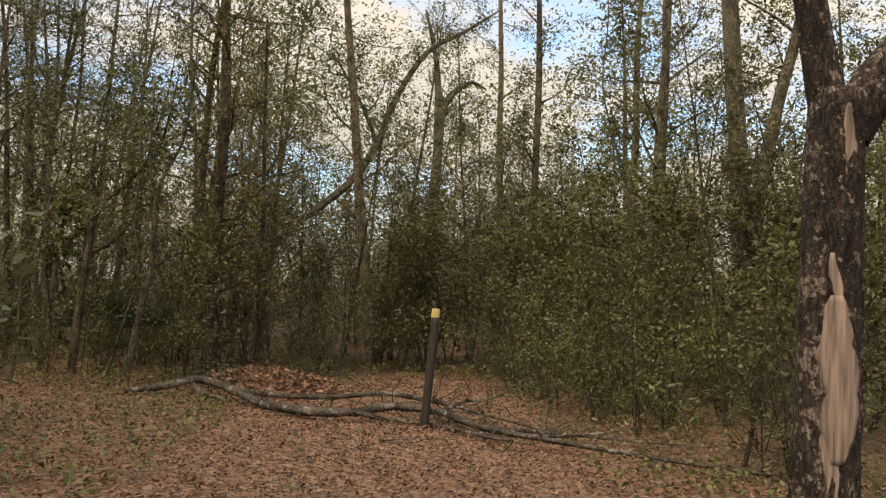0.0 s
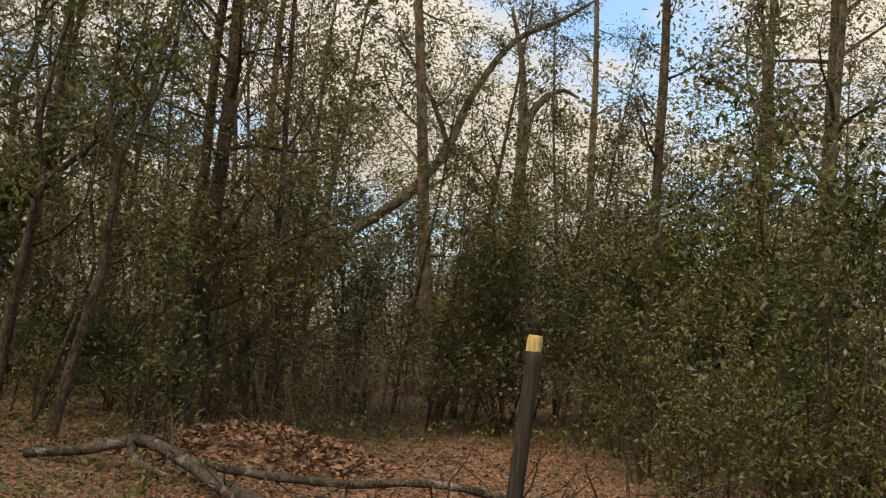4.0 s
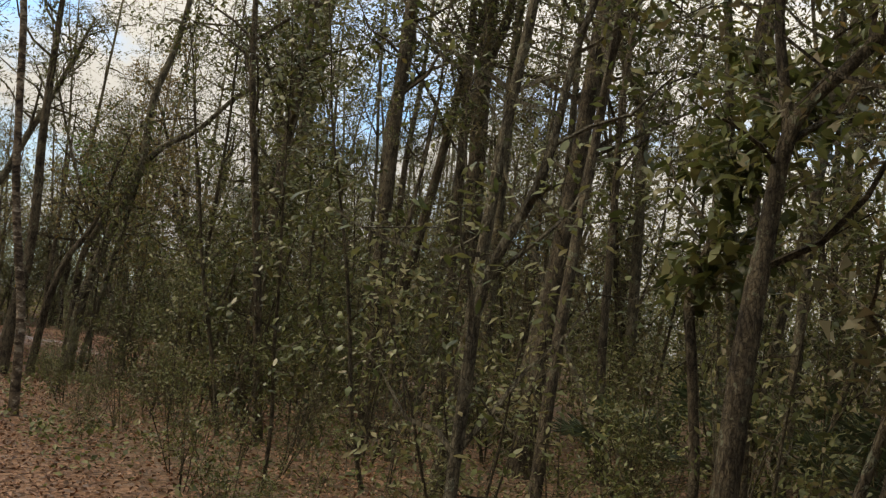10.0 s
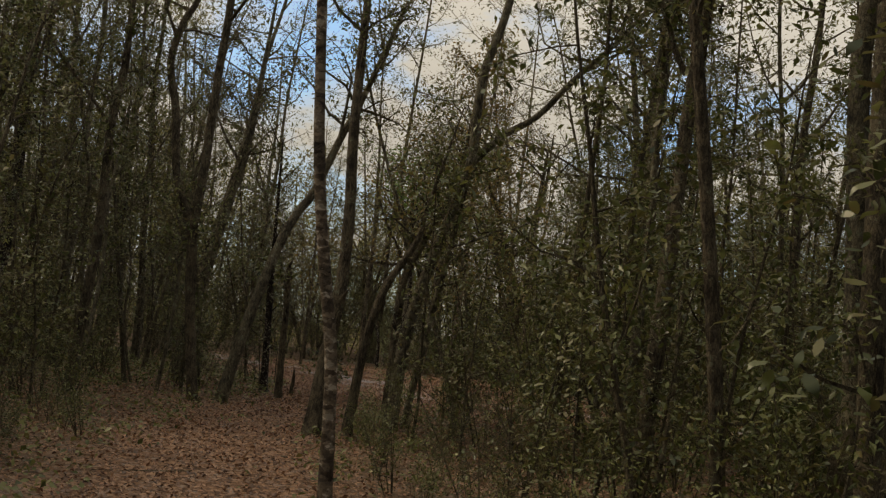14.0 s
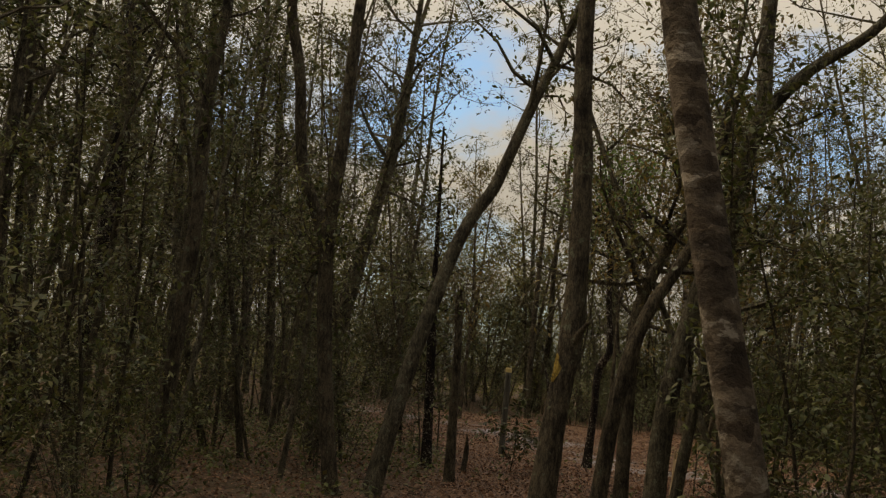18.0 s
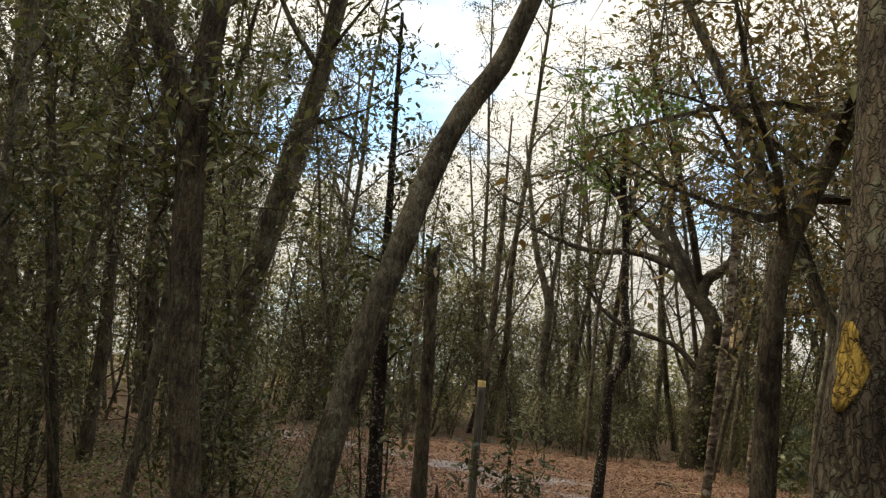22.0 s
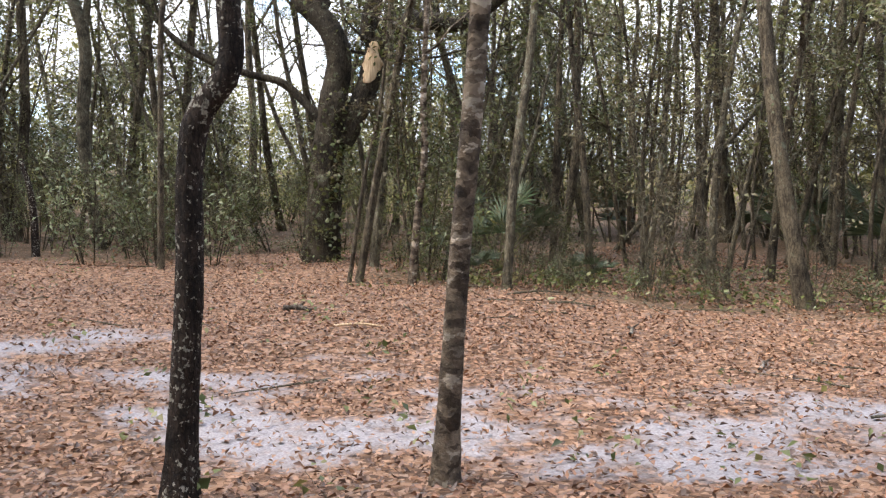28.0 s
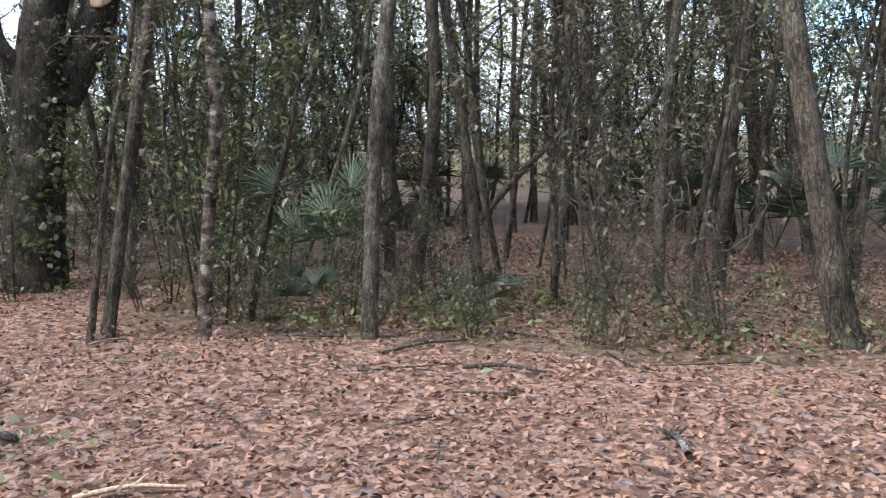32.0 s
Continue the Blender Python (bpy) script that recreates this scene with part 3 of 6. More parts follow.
def build_ground():
    xs, ys = axis(-46, 10, 0.35, 900), axis(-6, 36, 0.35, 900)
    X, Y = np.meshgrid(xs, ys)
    p = np.stack([X.ravel(), Y.ravel()], 1)
    z = ground_height(p[:, 0], p[:, 1])
    nx, ny = len(xs), len(ys)
    i = (np.arange(ny - 1)[:, None] * nx + np.arange(nx - 1)[None]).ravel()
    tris = np.concatenate([np.stack([i, i + 1, i + nx + 1], 1), np.stack([i, i + nx + 1, i + nx], 1)])
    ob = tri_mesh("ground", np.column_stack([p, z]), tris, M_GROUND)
    me = ob.data
    me.polygons.foreach_set("use_smooth", np.ones(len(me.polygons), bool))
    s = np.maximum(sandy(p), 0.5 * np.clip(1.0 - line_gap(p, TRAIL[-5:]) / 1.0, 0, 1))
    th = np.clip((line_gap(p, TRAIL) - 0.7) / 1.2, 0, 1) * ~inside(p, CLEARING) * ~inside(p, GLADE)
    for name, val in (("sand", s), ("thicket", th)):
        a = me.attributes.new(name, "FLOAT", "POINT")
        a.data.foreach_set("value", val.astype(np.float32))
    return tagged(ob, "woodland floor of brown fallen leaves with bare pale sand patches", "ground", "", "structure")


build_ground()


def open_ground(p):
    return inside(p, CLEARING) | inside(p, GLADE) | (line_gap(p, TRAIL) < 1.0)


def build_litter():
    """Loose fallen leaves, thick on trail and clearing, thinner under the bushes."""
    rng = np.random.default_rng(5)
    spots = []
    lo, hi = np.array([-40.0, -3.0]), np.array([5.0, 31.0])
    p = lo + (hi - lo) * rng.uniform(0, 1, (1350000, 2))
    gap = line_gap(p, TRAIL)
    op = open_ground(p)
    keep = rng.uniform(0, 1, len(p)) < np.where(op, np.where(p[:, 0] < -22, 0.8, 0.5) * np.exp(-np.maximum(gap - 3.5, 0) / 5.0), np.where(inside(p, OPEN_FLOOR), 0.5, np.where(gap < 9, np.where(gap < 4.5, 0.34, 0.18), 0.03)))
    keep &= rng.uniform(0, 1, len(p)) > 0.62 * sandy(p)
    p = p[keep]
    at = np.column_stack([p, ground_height(p[:, 0], p[:, 1]) + rng.uniform(0.004, 0.035, len(p))])
    v, t = leaves_arrays(at, 0.044, rng, 0, 0.52, flat=True)
    ob = tri_mesh("fallen_leaves", v, t, M_LITTER)
    tagged(ob, "dry brown and tan oak leaves lying loose over the ground", "leaf litter", "", "stuff")


build_litter()

# ---------------------------------------------------------------- trees


def tree(name, pts, bark, label, limbs=(), crown=None, seed=1, rough=0.05, flare=0.35, leaf=None, category="tree", group="", step=0.16, sides=12, girth=0.8, limb_start=0.35, bare_fork=False):
    """A tree from its stem's line of (x, y, z, radius), its named limbs and the way its crown grows."""
    rng = np.random.default_rng(seed)
    x0, y0, z0 = pts[0][:3]
    base = anchor(name, x0, y0, label, category, group)
    off = np.array([x0, y0, ground_height(x0, y0), 0])
    line = smooth_line(np.asarray(pts, float) - off, step) * (1, 1, 1, girth)
    line = np.vstack([line[0] - [0, 0, 0.12, 0], line]) if line[0, 2] < 0.4 else line
    v, f = tube(line, sides, rough, flare, rng)
    mesh_object("trunk", v, f, bark, base, smooth=True)
    lines = [line]
    for lp in limbs:
        ll = smooth_line(np.asarray(lp, float) - off, step) * (1, 1, 1, girth)
        v, f = tube(ll, max(6, sides - 3), rough, 0, rng)
        mesh_object("limb", v, f, bark, base, smooth=True)
        lines.append(ll)
    if crown:
        wood, at = [], []
        for k, ln in enumerate(lines):
            if (k and np.linalg.norm(ln[-1, :3] - ln[0, :3]) < 0.5) or (bare_fork and not k):
                continue
            c = dict(crown)
            if k:
                c["s0"] = limb_start
                c["limbs"] = max(3, crown["limbs"] // 2)
                c["leaves"] = crown["leaves"] // 2
            w, a = grow(ln, rng, **c)
            wood += w
            at.append(a)
        v, f = merge(wood)
        if len(v):
            tagged(mesh_object("branching", v, f, bark, base), kind="stuff")
        at = np.vstack(at)
        if len(at):
            v, t = leaves_arrays(at, crown["size"], rng, 0.3, crown.get("aspect", 0.42), fine=crown["leaves"] < 1000)
            tri_mesh("crown", v, t, leaf or M_LEAF, base)
    return base


def crown(limbs=10, s0=0.45, reach=1.6, leaves=1800, size=0.085, **more):
    return dict(limbs=limbs, s0=s0, reach=reach, leaves=leaves, size=size, **more)


def up(pts, *more):
    """A line carried on upward by points given relative to its last one."""
    p = [tuple(q) for q in pts]
    for dx, dy, dz, r in more:
        x, y, z, _ = p[-1]
        p.append((x + dx, y + dy, z + dz, r))
    return p


def bark_patch(owner, pts, z0, z1, facing, half, material, name, label, seed=3, lift=1.03, girth=0.8):
    """A ragged area on a stem where the bark is gone or painted, facing a point of the plan."""
    rng = np.random.default_rng(seed)
    x0, y0 = owner.location[:2]
    line = smooth_line(np.asarray(pts, float) - [x0, y0, owner.location[2], 0], 0.03) * (1, 1, 1, girth)
    line = line[(line[:, 2] > z0) & (line[:, 2] < z1)]
    verts, faces, m = [], [], 9
    a0 = math.atan2(facing[1] - y0, facing[0] - x0)
    n = len(line)
    edges = rng.uniform(0.72, 1.15, (2, 10))
    for i, (x, y, z, r) in enumerate(line):
        e = i / (n - 1)
        w = half * (0.12 + 0.88 * math.sin(math.pi * (0.02 + 0.96 * e)) ** 0.55) * (1 + 0.09 * math.sin(17 * e + seed) + 0.07 * math.sin(41 * e))
        c = a0 + 0.12 * math.sin(5 * e)
        e_l, e_r = (w * (np.interp(e * 9, range(10), q) + rng.normal(0, 0.05)) for q in edges)
        for j in range(m):
            k = 2 * j / (m - 1) - 1
            a = c + (e_r if k > 0 else e_l) * k
            verts.append((x + r * lift * math.cos(a), y + r * lift * math.sin(a), z))
    for i in range(n - 1):
        for j in range(m - 1):
            a = i * m + j
            faces.append((a, a + 1, a + m + 1, a + m))
    ob = mesh_object(name, verts, faces, material, owner, label, smooth=True)
    so = ob.modifiers.new("thickness", "SOLIDIFY")
    so.thickness, so.offset = 0.008, -1
    return ob

# ---- the glade at the start
A_PTS = [(1.57, 4.09, 0.0, 0.205), (1.57, 4.09, 0.88, 0.179), (1.58, 4.09, 1.97, 0.167), (1.59, 4.09, 2.35, 0.159), (1.61, 4.09, 2.62, 0.165)]
big_oak = tree("oak_tree", A_PTS, M_BARK_FLAKY, "old oak with dark flaking bark and a pale debarked strip",
               [[(1.58, 4.09, 2.42, 0.12), (1.5, 4.1, 2.8, 0.095), (1.38, 4.1, 3.5, 0.08), (1.2, 4.2, 5.2, 0.04)], [(1.63, 4.09, 2.42, 0.14), (1.78, 4.08, 2.68, 0.125), (2.05, 4.06, 3.1, 0.105), (2.6, 4.0, 4.6, 0.05)]],
               crown(6, 0.97, 1.4, 160), 21, rough=0.09, sides=16, girth=0.9, bare_fork=True)
bark_patch(big_oak, A_PTS, 0.84, 1.66, (0.95, 0.0), 0.62, M_BARE, "debarked_strip", "pale wood where the bark has fallen away", 3, 1.045, 0.9)
bark_patch(big_oak, A_PTS, 0.62, 1.02, (0.2, 0.3), 0.22, M_BARE, "debarked_strip", "pale wood where the bark has fallen away", 12, 1.04, 0.9)
bark_patch(big_oak, A_PTS, 1.48, 1.86, (0.4, 0.2), 0.17, M_BARE, "debarked_strip", "pale wood where the bark has fallen away", 15, 1.04, 0.9)
bark_patch(big_oak, A_PTS, 2.2, 2.58, (1.4, 0.0), 0.2, M_BARE, "debarked_strip", "pale wood where the bark has fallen away", 8, 1.03, 0.9)
tree("oak_tree", up([(5.27, 14.2, 0, 0.237), (5.16, 14.2, 1.52, 0.212), (5.02, 14.22, 3.85, 0.188), (4.83, 14.23, 6.26, 0.167), (4.68, 14.24, 8.74, 0.129)], (0.1, 0.2, 3, 0.05)), M_BARK_GREY, "tall grey forked oak at the edge of the glade",
     [[(5.18, 14.2, 2.14, 0.139), (5.29, 14.19, 3.08, 0.14), (5.62, 14.17, 4.84, 0.126), (5.94, 14.14, 6.24, 0.103), (6.4, 14.1, 9.0, 0.06)]], crown(10, 0.55, 2.4, 2600), 22)
tree("young_tree", [(2.45, 18.9, 0, 0.11), (2.42, 18.9, 2.2, 0.10), (2.42, 18.9, 4.2, 0.095), (2.42, 18.9, 6.5, 0.085), (2.3, 18.9, 9.4, 0.05)], M_BARK, "thin tall tree hung with grey moss", [], crown(14, 0.35, 1.7, 2200), 23)
tree("leaning_tree", [(-4.94, 21.55, 0.0, 0.131), (-4.54, 21.55, 0.35, 0.131), (-3.82, 21.99, 2.05, 0.128), (-2.99, 22.42, 3.06, 0.124), (-1.75, 23.32, 4.27, 0.122), (-1.07, 24.27, 5.5, 0.120), (-0.67, 25.24, 6.88, 0.113), (0.22, 26.17, 8.56, 0.094), (1.47, 27.07, 9.58, 0.069), (2.4699999999999998, 27.07, 10.28, 0.025)], M_BARK_GREY, "grey trunk leaning far over above the thicket",
     [[(-1.07, 24.27, 5.5, 0.08), (-1.57, 24.27, 6.6, 0.06), (-2.37, 24.27, 7.9, 0.03)]], crown(12, 0.5, 1.6, 2600), 24)
for k, (x, y, h, r, lean) in enumerate([(-0.95, 23.3, 15, 0.205, -0.11), (-6.5, 30.0, 16, 0.2, 0.02), (6.5, 27.0, 16, 0.2, 0.03), (-12.5, 30.0, 15, 0.18, 0.0), (3.8, 36.0, 18, 0.24, -0.03), (-9.0, 26.0, 13, 0.12, 0.03)]):
    rng = np.random.default_rng(40 + k)
    pts = [(x, y, 0, r)] + [(x + lean * h * s + rng.normal(0, 0.06), y + rng.normal(0, 0.06), h * s, r * (1 - 0.75 * s)) for s in (0.2, 0.4, 0.6, 0.8, 1.0)]
    tree("pine_tree", pts, M_BARK_PINE, "tall straight pine with thin high branches", [], crown(14, 0.3, 2.8, 2600, 0.22, aspect=0.14, spread=0.24, rise=0.35), 50 + k, leaf=M_NEEDLE, group="tall pines", step=0.5, sides=10)
sky_fork = [(0.9, 31.6, 6.5, 0.2), (1.1, 31.6, 8.2, 0.17), (1.9, 31.6, 9.0, 0.1), (2.5, 31.5, 8.8, 0.05)]
tree("bare_tree", [(0.9, 31.6, 0, 0.28), (0.8, 31.6, 4, 0.25), (0.9, 31.6, 6.6, 0.22), (0.75, 31.6, 9.5, 0.13), (0.3, 31.6, 11.5, 0.06)], M_BARK_GREY, "pale bare tree forking against the sky", [sky_fork], crown(10, 0.6, 2.0, 300), 58)
tree("golden_tree", up([(-3.62, 15.4, 0, 0.125), (-3.58, 15.42, 0.95, 0.118), (-3.55, 15.43, 1.9, 0.112), (-3.5, 15.44, 3.5, 0.11), (-3.5, 15.44, 5.0, 0.10), (-3.6, 15.43, 6.9, 0.08)], (0.1, 0, 2.2, 0.04)), M_BARK, "forked tree with golden brown autumn leaves",
     [[(-3.28, 15.6, 0.0, 0.07), (-3.15, 15.65, 0.75, 0.058), (-2.9, 15.7, 1.4, 0.046), (-2.8, 15.7, 2.6, 0.045), (-2.85, 15.7, 4.2, 0.044), (-2.9, 15.7, 6.2, 0.03)], [(-3.42, 15.5, 0.0, 0.05), (-3.42, 15.55, 0.8, 0.048), (-3.5, 15.5, 1.55, 0.042), (-3.2, 15.6, 2.8, 0.03)]],
     crown(30, 0.16, 2.0, 4600, 0.07, twigs=6, spread=0.15), 25, leaf=M_LEAF_GOLD)
tree("snag", [(-1.45, 15.9, 0, 0.105), (-1.4, 15.9, 0.55, 0.092), (-1.33, 15.92, 0.95, 0.045)], M_BARK, "short leaning broken stump", [], None, 26, category="stump")
tree("young_tree", [(-5.6, 14.8, 0, 0.085), (-5.5, 14.81, 1.5, 0.08), (-5.44, 14.82, 2.07, 0.063), (-5.33, 14.83, 2.71, 0.05), (-4.98, 14.86, 3.06, 0.038), (-4.45, 14.92, 3.74, 0.03), (-4.2, 15, 5, 0.015)], M_BARK, "crooked thin understorey tree", [[(-5.36, 14.83, 2.6, 0.04), (-5.45, 14.8, 3.6, 0.03), (-5.2, 14.8, 5.0, 0.018)]], crown(14, 0.35, 1.3, 1500), 27)

# ---- along the bend of the trail
tree("young_tree", up([(-4.46, 13.78, 0, 0.08), (-4.38, 13.88, 0.69, 0.07), (-4.28, 13.97, 1.38, 0.062), (-4.23, 14.01, 1.7, 0.06), (-4.22, 14.02, 2.08, 0.055), (-4.2, 14.03, 2.52, 0.049), (-4.2, 14.04, 2.85, 0.044), (-4.12, 14.1, 3.22, 0.035)], (0.25, 0.15, 0.7, 0.025), (0.1, 0.1, 1.5, 0.012)), M_BARK, "slender grey-brown tree with one long side branch",
     [[(-4.22, 14.02, 1.76, 0.029), (-4.09, 14.13, 1.86, 0.026), (-3.94, 14.25, 1.97, 0.023), (-3.67, 14.48, 2.05, 0.017), (-3.47, 14.64, 1.92, 0.011)], [(-4.2, 14.04, 2.85, 0.034), (-4.3, 13.95, 3.3, 0.03), (-4.3, 13.9, 4.6, 0.015)]], crown(10, 0.6, 0.9, 700), 28)
tree("sapling", [(-6.4, 15.6, 0, 0.045), (-6.3, 15.65, 0.6, 0.042), (-6.35, 15.6, 1.4, 0.042), (-6.4, 15.6, 1.9, 0.045), (-6.2, 15.7, 2.5, 0.036), (-6.1, 15.75, 2.95, 0.026), (-5.8, 15.95, 3.3, 0.014)], M_BARK, "sapling with clusters of large dark leaves", [], crown(12, 0.5, 0.8, 700, 0.16, spread=0.1), 29)
tree("sapling", [(-5.9, 13.15, 0, 0.042), (-5.85, 13.18, 0.46, 0.037), (-5.83, 13.2, 1.22, 0.037), (-5.8, 13.22, 1.67, 0.031), (-5.65, 13.35, 2.15, 0.027), (-5.58, 13.41, 2.71, 0.022), (-5.49, 13.48, 3.18, 0.016), (-5.4, 13.5, 4.1, 0.008)], M_BARK_GREY, "thin leaning sapling in leafy undergrowth", [], crown(14, 0.2, 0.9, 980, 0.06), 30)
for k, (pts, limbs) in enumerate([
    ([(-13.3, 20.0, 0, 0.2), (-13.38, 19.92, 1.48, 0.186), (-13.46, 19.85, 3.93, 0.179), (-13.51, 19.82, 5.57, 0.172), (-13.51, 19.82, 6.86, 0.154), (-13.58, 19.76, 8.86, 0.107), (-13.6, 19.7, 11, 0.05)], [[(-13.5, 19.83, 5.67, 0.105), (-13.29, 20.0, 6.49, 0.096), (-13.2, 20.08, 7.5, 0.077), (-13, 20.2, 9.5, 0.03)]]),
    ([(-21.9, 21.6, 0, 0.22), (-22.1, 21.6, 4.2, 0.2), (-22.0, 21.7, 6.4, 0.19), (-21.8, 21.8, 8.9, 0.17), (-21.6, 21.9, 11.5, 0.08)], [[(-22.0, 21.7, 6.6, 0.1), (-22.6, 21.4, 7.6, 0.07), (-23.4, 21.2, 8.2, 0.04)]]),
    ([(-12.82, 17.8, 0, 0.125), (-12.85, 17.75, 2.8, 0.114), (-12.86, 17.76, 4.73, 0.103), (-12.83, 17.78, 6.02, 0.092), (-12.7, 17.9, 9, 0.04)], []),
    ([(-10.8, 20.7, 0, 0.1), (-10.86, 20.72, 1.71, 0.095), (-10.89, 20.7, 3.29, 0.088), (-10.97, 20.63, 4.9, 0.089), (-11.27, 20.38, 5.96, 0.067), (-11.3, 20.3, 8.0, 0.03)], []),
    ([(-7.0, 17.4, 0, 0.07), (-7.05, 17.38, 1.47, 0.067), (-7.09, 17.35, 3.46, 0.062), (-7.12, 17.33, 4.39, 0.057), (-7.0, 17.43, 4.94, 0.052), (-6.8, 17.5, 7.5, 0.02)], []),
    ([(-13.45, 18.3, 0, 0.13), (-13.48, 18.26, 1.44, 0.124), (-13.5, 18.21, 2.81, 0.119), (-13.52, 18.16, 4.28, 0.114), (-13.47, 18.27, 5.4, 0.102), (-13.47, 18.28, 6.4, 0.084), (-13.4, 18.3, 9.5, 0.03)], []),
    ([(-13.0, 19.2, 0, 0.1), (-13.02, 19.2, 1.56, 0.093), (-13.03, 19.19, 2.93, 0.094), (-13.05, 19.13, 4.98, 0.089), (-13.07, 19.1, 6.3, 0.071), (-13, 19.1, 9, 0.03)], []),
    ([(-13.6, 20.6, 0, 0.11), (-13.65, 20.6, 3.6, 0.11), (-13.67, 20.6, 5.95, 0.105), (-13.6, 20.6, 9.5, 0.04)], []),
    ([(-14.6, 16.85, 0, 0.14), (-14.59, 16.89, 0.74, 0.122), (-14.57, 16.96, 1.88, 0.104), (-14.55, 17.0, 2.78, 0.095), (-14.53, 17.06, 3.82, 0.086), (-14.5, 17.15, 4.78, 0.082), (-14.48, 17.2, 5.59, 0.067), (-14.3, 17.2, 8.5, 0.03)], [[(-14.55, 17.01, 4.18, 0.041), (-14.6, 16.88, 4.43, 0.036), (-14.63, 16.79, 4.74, 0.031), (-14.8, 16.5, 5.6, 0.012)]]),
]):
    tree("woodland_tree", pts, (M_BARK, M_BARK_GREY)[k % 2], "straight brown woodland tree above dense evergreen undergrowth", limbs, crown(12, 0.5, 1.7, 1700), 60 + k, group="trees beside the trail")
slim_pts = [(-14.17, 13.77, 0, 0.071), (-14.22, 13.71, 1.1, 0.063), (-14.28, 13.61, 1.74, 0.06), (-14.36, 13.46, 2.73, 0.057), (-14.42, 13.31, 4.42, 0.052), (-14.47, 13.21, 5.58, 0.044), (-14.47, 13.21, 8.5, 0.019)]
tree("slim_tree", slim_pts, M_BARK_PALE, "slim tree with pale blotched bark beside the trail", [], crown(10, 0.62, 1.1, 900), 70)
tree("forked_tree", [(-19.65, 16.12, 0, 0.173), (-19.62, 16.2, 1.3, 0.146), (-19.58, 16.42, 2.3, 0.128), (-19.53, 16.68, 3.2, 0.116), (-19.48, 16.9, 4.05, 0.112)], M_BARK_GREY, "leaning grey oak forking into two long limbs",
     [[(-19.48, 16.9, 3.95, 0.115), (-19.46, 16.92, 5.2, 0.108), (-19.38, 17.15, 6.2, 0.10), (-19.3, 17.3, 7.3, 0.085), (-19.2, 17.5, 9.5, 0.03)], [(-19.48, 16.88, 3.95, 0.095), (-19.3, 17.25, 4.4, 0.088), (-19.1, 17.7, 4.75, 0.076), (-18.9, 18.15, 5.35, 0.068), (-18.65, 18.7, 6.0, 0.055), (-18.35, 19.3, 6.9, 0.035)], [(-19.9, 16.4, 0.0, 0.09), (-19.85, 16.6, 1.4, 0.085), (-19.8, 16.8, 2.6, 0.07), (-19.6, 17.0, 4.2, 0.04)]],
     crown(22, 0.97, 2.6, 5200, 0.072, twigs=9, spread=0.09), 71, sides=14, girth=0.62, limb_start=0.5, bare_fork=True)
tree("forked_tree", [(-22.05, 13.66, 0, 0.150), (-22.1, 13.45, 1.45, 0.148), (-22.12, 13.32, 2.9, 0.157)], M_BARK, "dark tree forking low into two upright stems",
     [[(-22.13, 13.28, 2.8, 0.126), (-22.2, 13.0, 3.5, 0.112), (-22.24, 12.86, 4.53, 0.113), (-22.29, 12.69, 5.32, 0.11), (-22.26, 12.8, 5.99, 0.1), (-22.2, 13.03, 6.68, 0.08), (-22.0, 13.2, 9, 0.03)], [(-22.11, 13.35, 2.8, 0.134), (-22.1, 13.4, 3.78, 0.127), (-22.1, 13.42, 4.99, 0.12), (-22.08, 13.47, 6.23, 0.112), (-22.08, 13.48, 7.49, 0.09), (-22, 13.4, 10, 0.03)], [(-22.6, 13.2, 2.2, 0.02), (-22.15, 13.4, 2.6, 0.035)]],
     crown(18, 0.98, 2.4, 3000, 0.07, twigs=8, spread=0.09), 72, girth=0.55, limb_start=0.45, bare_fork=True)
tree("leaning_tree", [(-26.2, 13.75, 0, 0.17), (-26.15, 13.9, 1.1, 0.16), (-26.05, 14.1, 2.2, 0.14), (-25.95, 14.35, 3.6, 0.12), (-25.9, 14.6, 5.0, 0.10), (-25.8, 14.8, 8.0, 0.03)], M_BARK_GREY, "grey leaning trunk deeper in the wood", [], crown(16, 0.5, 2.3, 1700, 0.085, twigs=8), 73)
tree("young_tree", up([(-22.03, 11.83, 0, 0.103), (-22.01, 11.91, 1.3, 0.097), (-21.99, 11.96, 2.72, 0.09), (-22.0, 11.93, 4.06, 0.08), (-21.98, 12.01, 5.07, 0.07), (-21.98, 12.0, 5.98, 0.055)], (0.05, 0, 2.5, 0.02)), M_BARK, "thin dark tree with a side branch at head height", [[(-22.0, 11.93, 4.06, 0.036), (-22.13, 11.47, 4.64, 0.032), (-22.24, 11.05, 5.12, 0.029), (-22.3, 10.5, 6, 0.01)]], crown(12, 0.4, 1.2, 1300), 75)
tree("woodland_tree", [(-28.2, 9.88, 0, 0.206), (-28.13, 10.17, 1.47, 0.187), (-28.11, 10.23, 3.17, 0.178), (-28.11, 10.24, 5.33, 0.17), (-28.12, 10.19, 7.55, 0.151), (-28.1, 10.2, 11, 0.05)], M_BARK_DARK, "dark trunk deep in the shaded wood", [], crown(12, 0.45, 2.0, 2200), 76, group="trees beside the trail")
blaze_pts = [(-18.732, 14.775, 0, 0.155), (-18.752, 14.815, 0.6, 0.128), (-18.732, 14.875, 1.3, 0.108), (-18.712, 14.925, 1.76, 0.104), (-18.712, 14.945, 2.4, 0.098), (-18.712, 14.925, 3.1, 0.092), (-18.732, 14.875, 4.0, 0.084), (-18.712, 14.855, 6.0, 0.06), (-18.612, 14.855, 9.0, 0.02)]
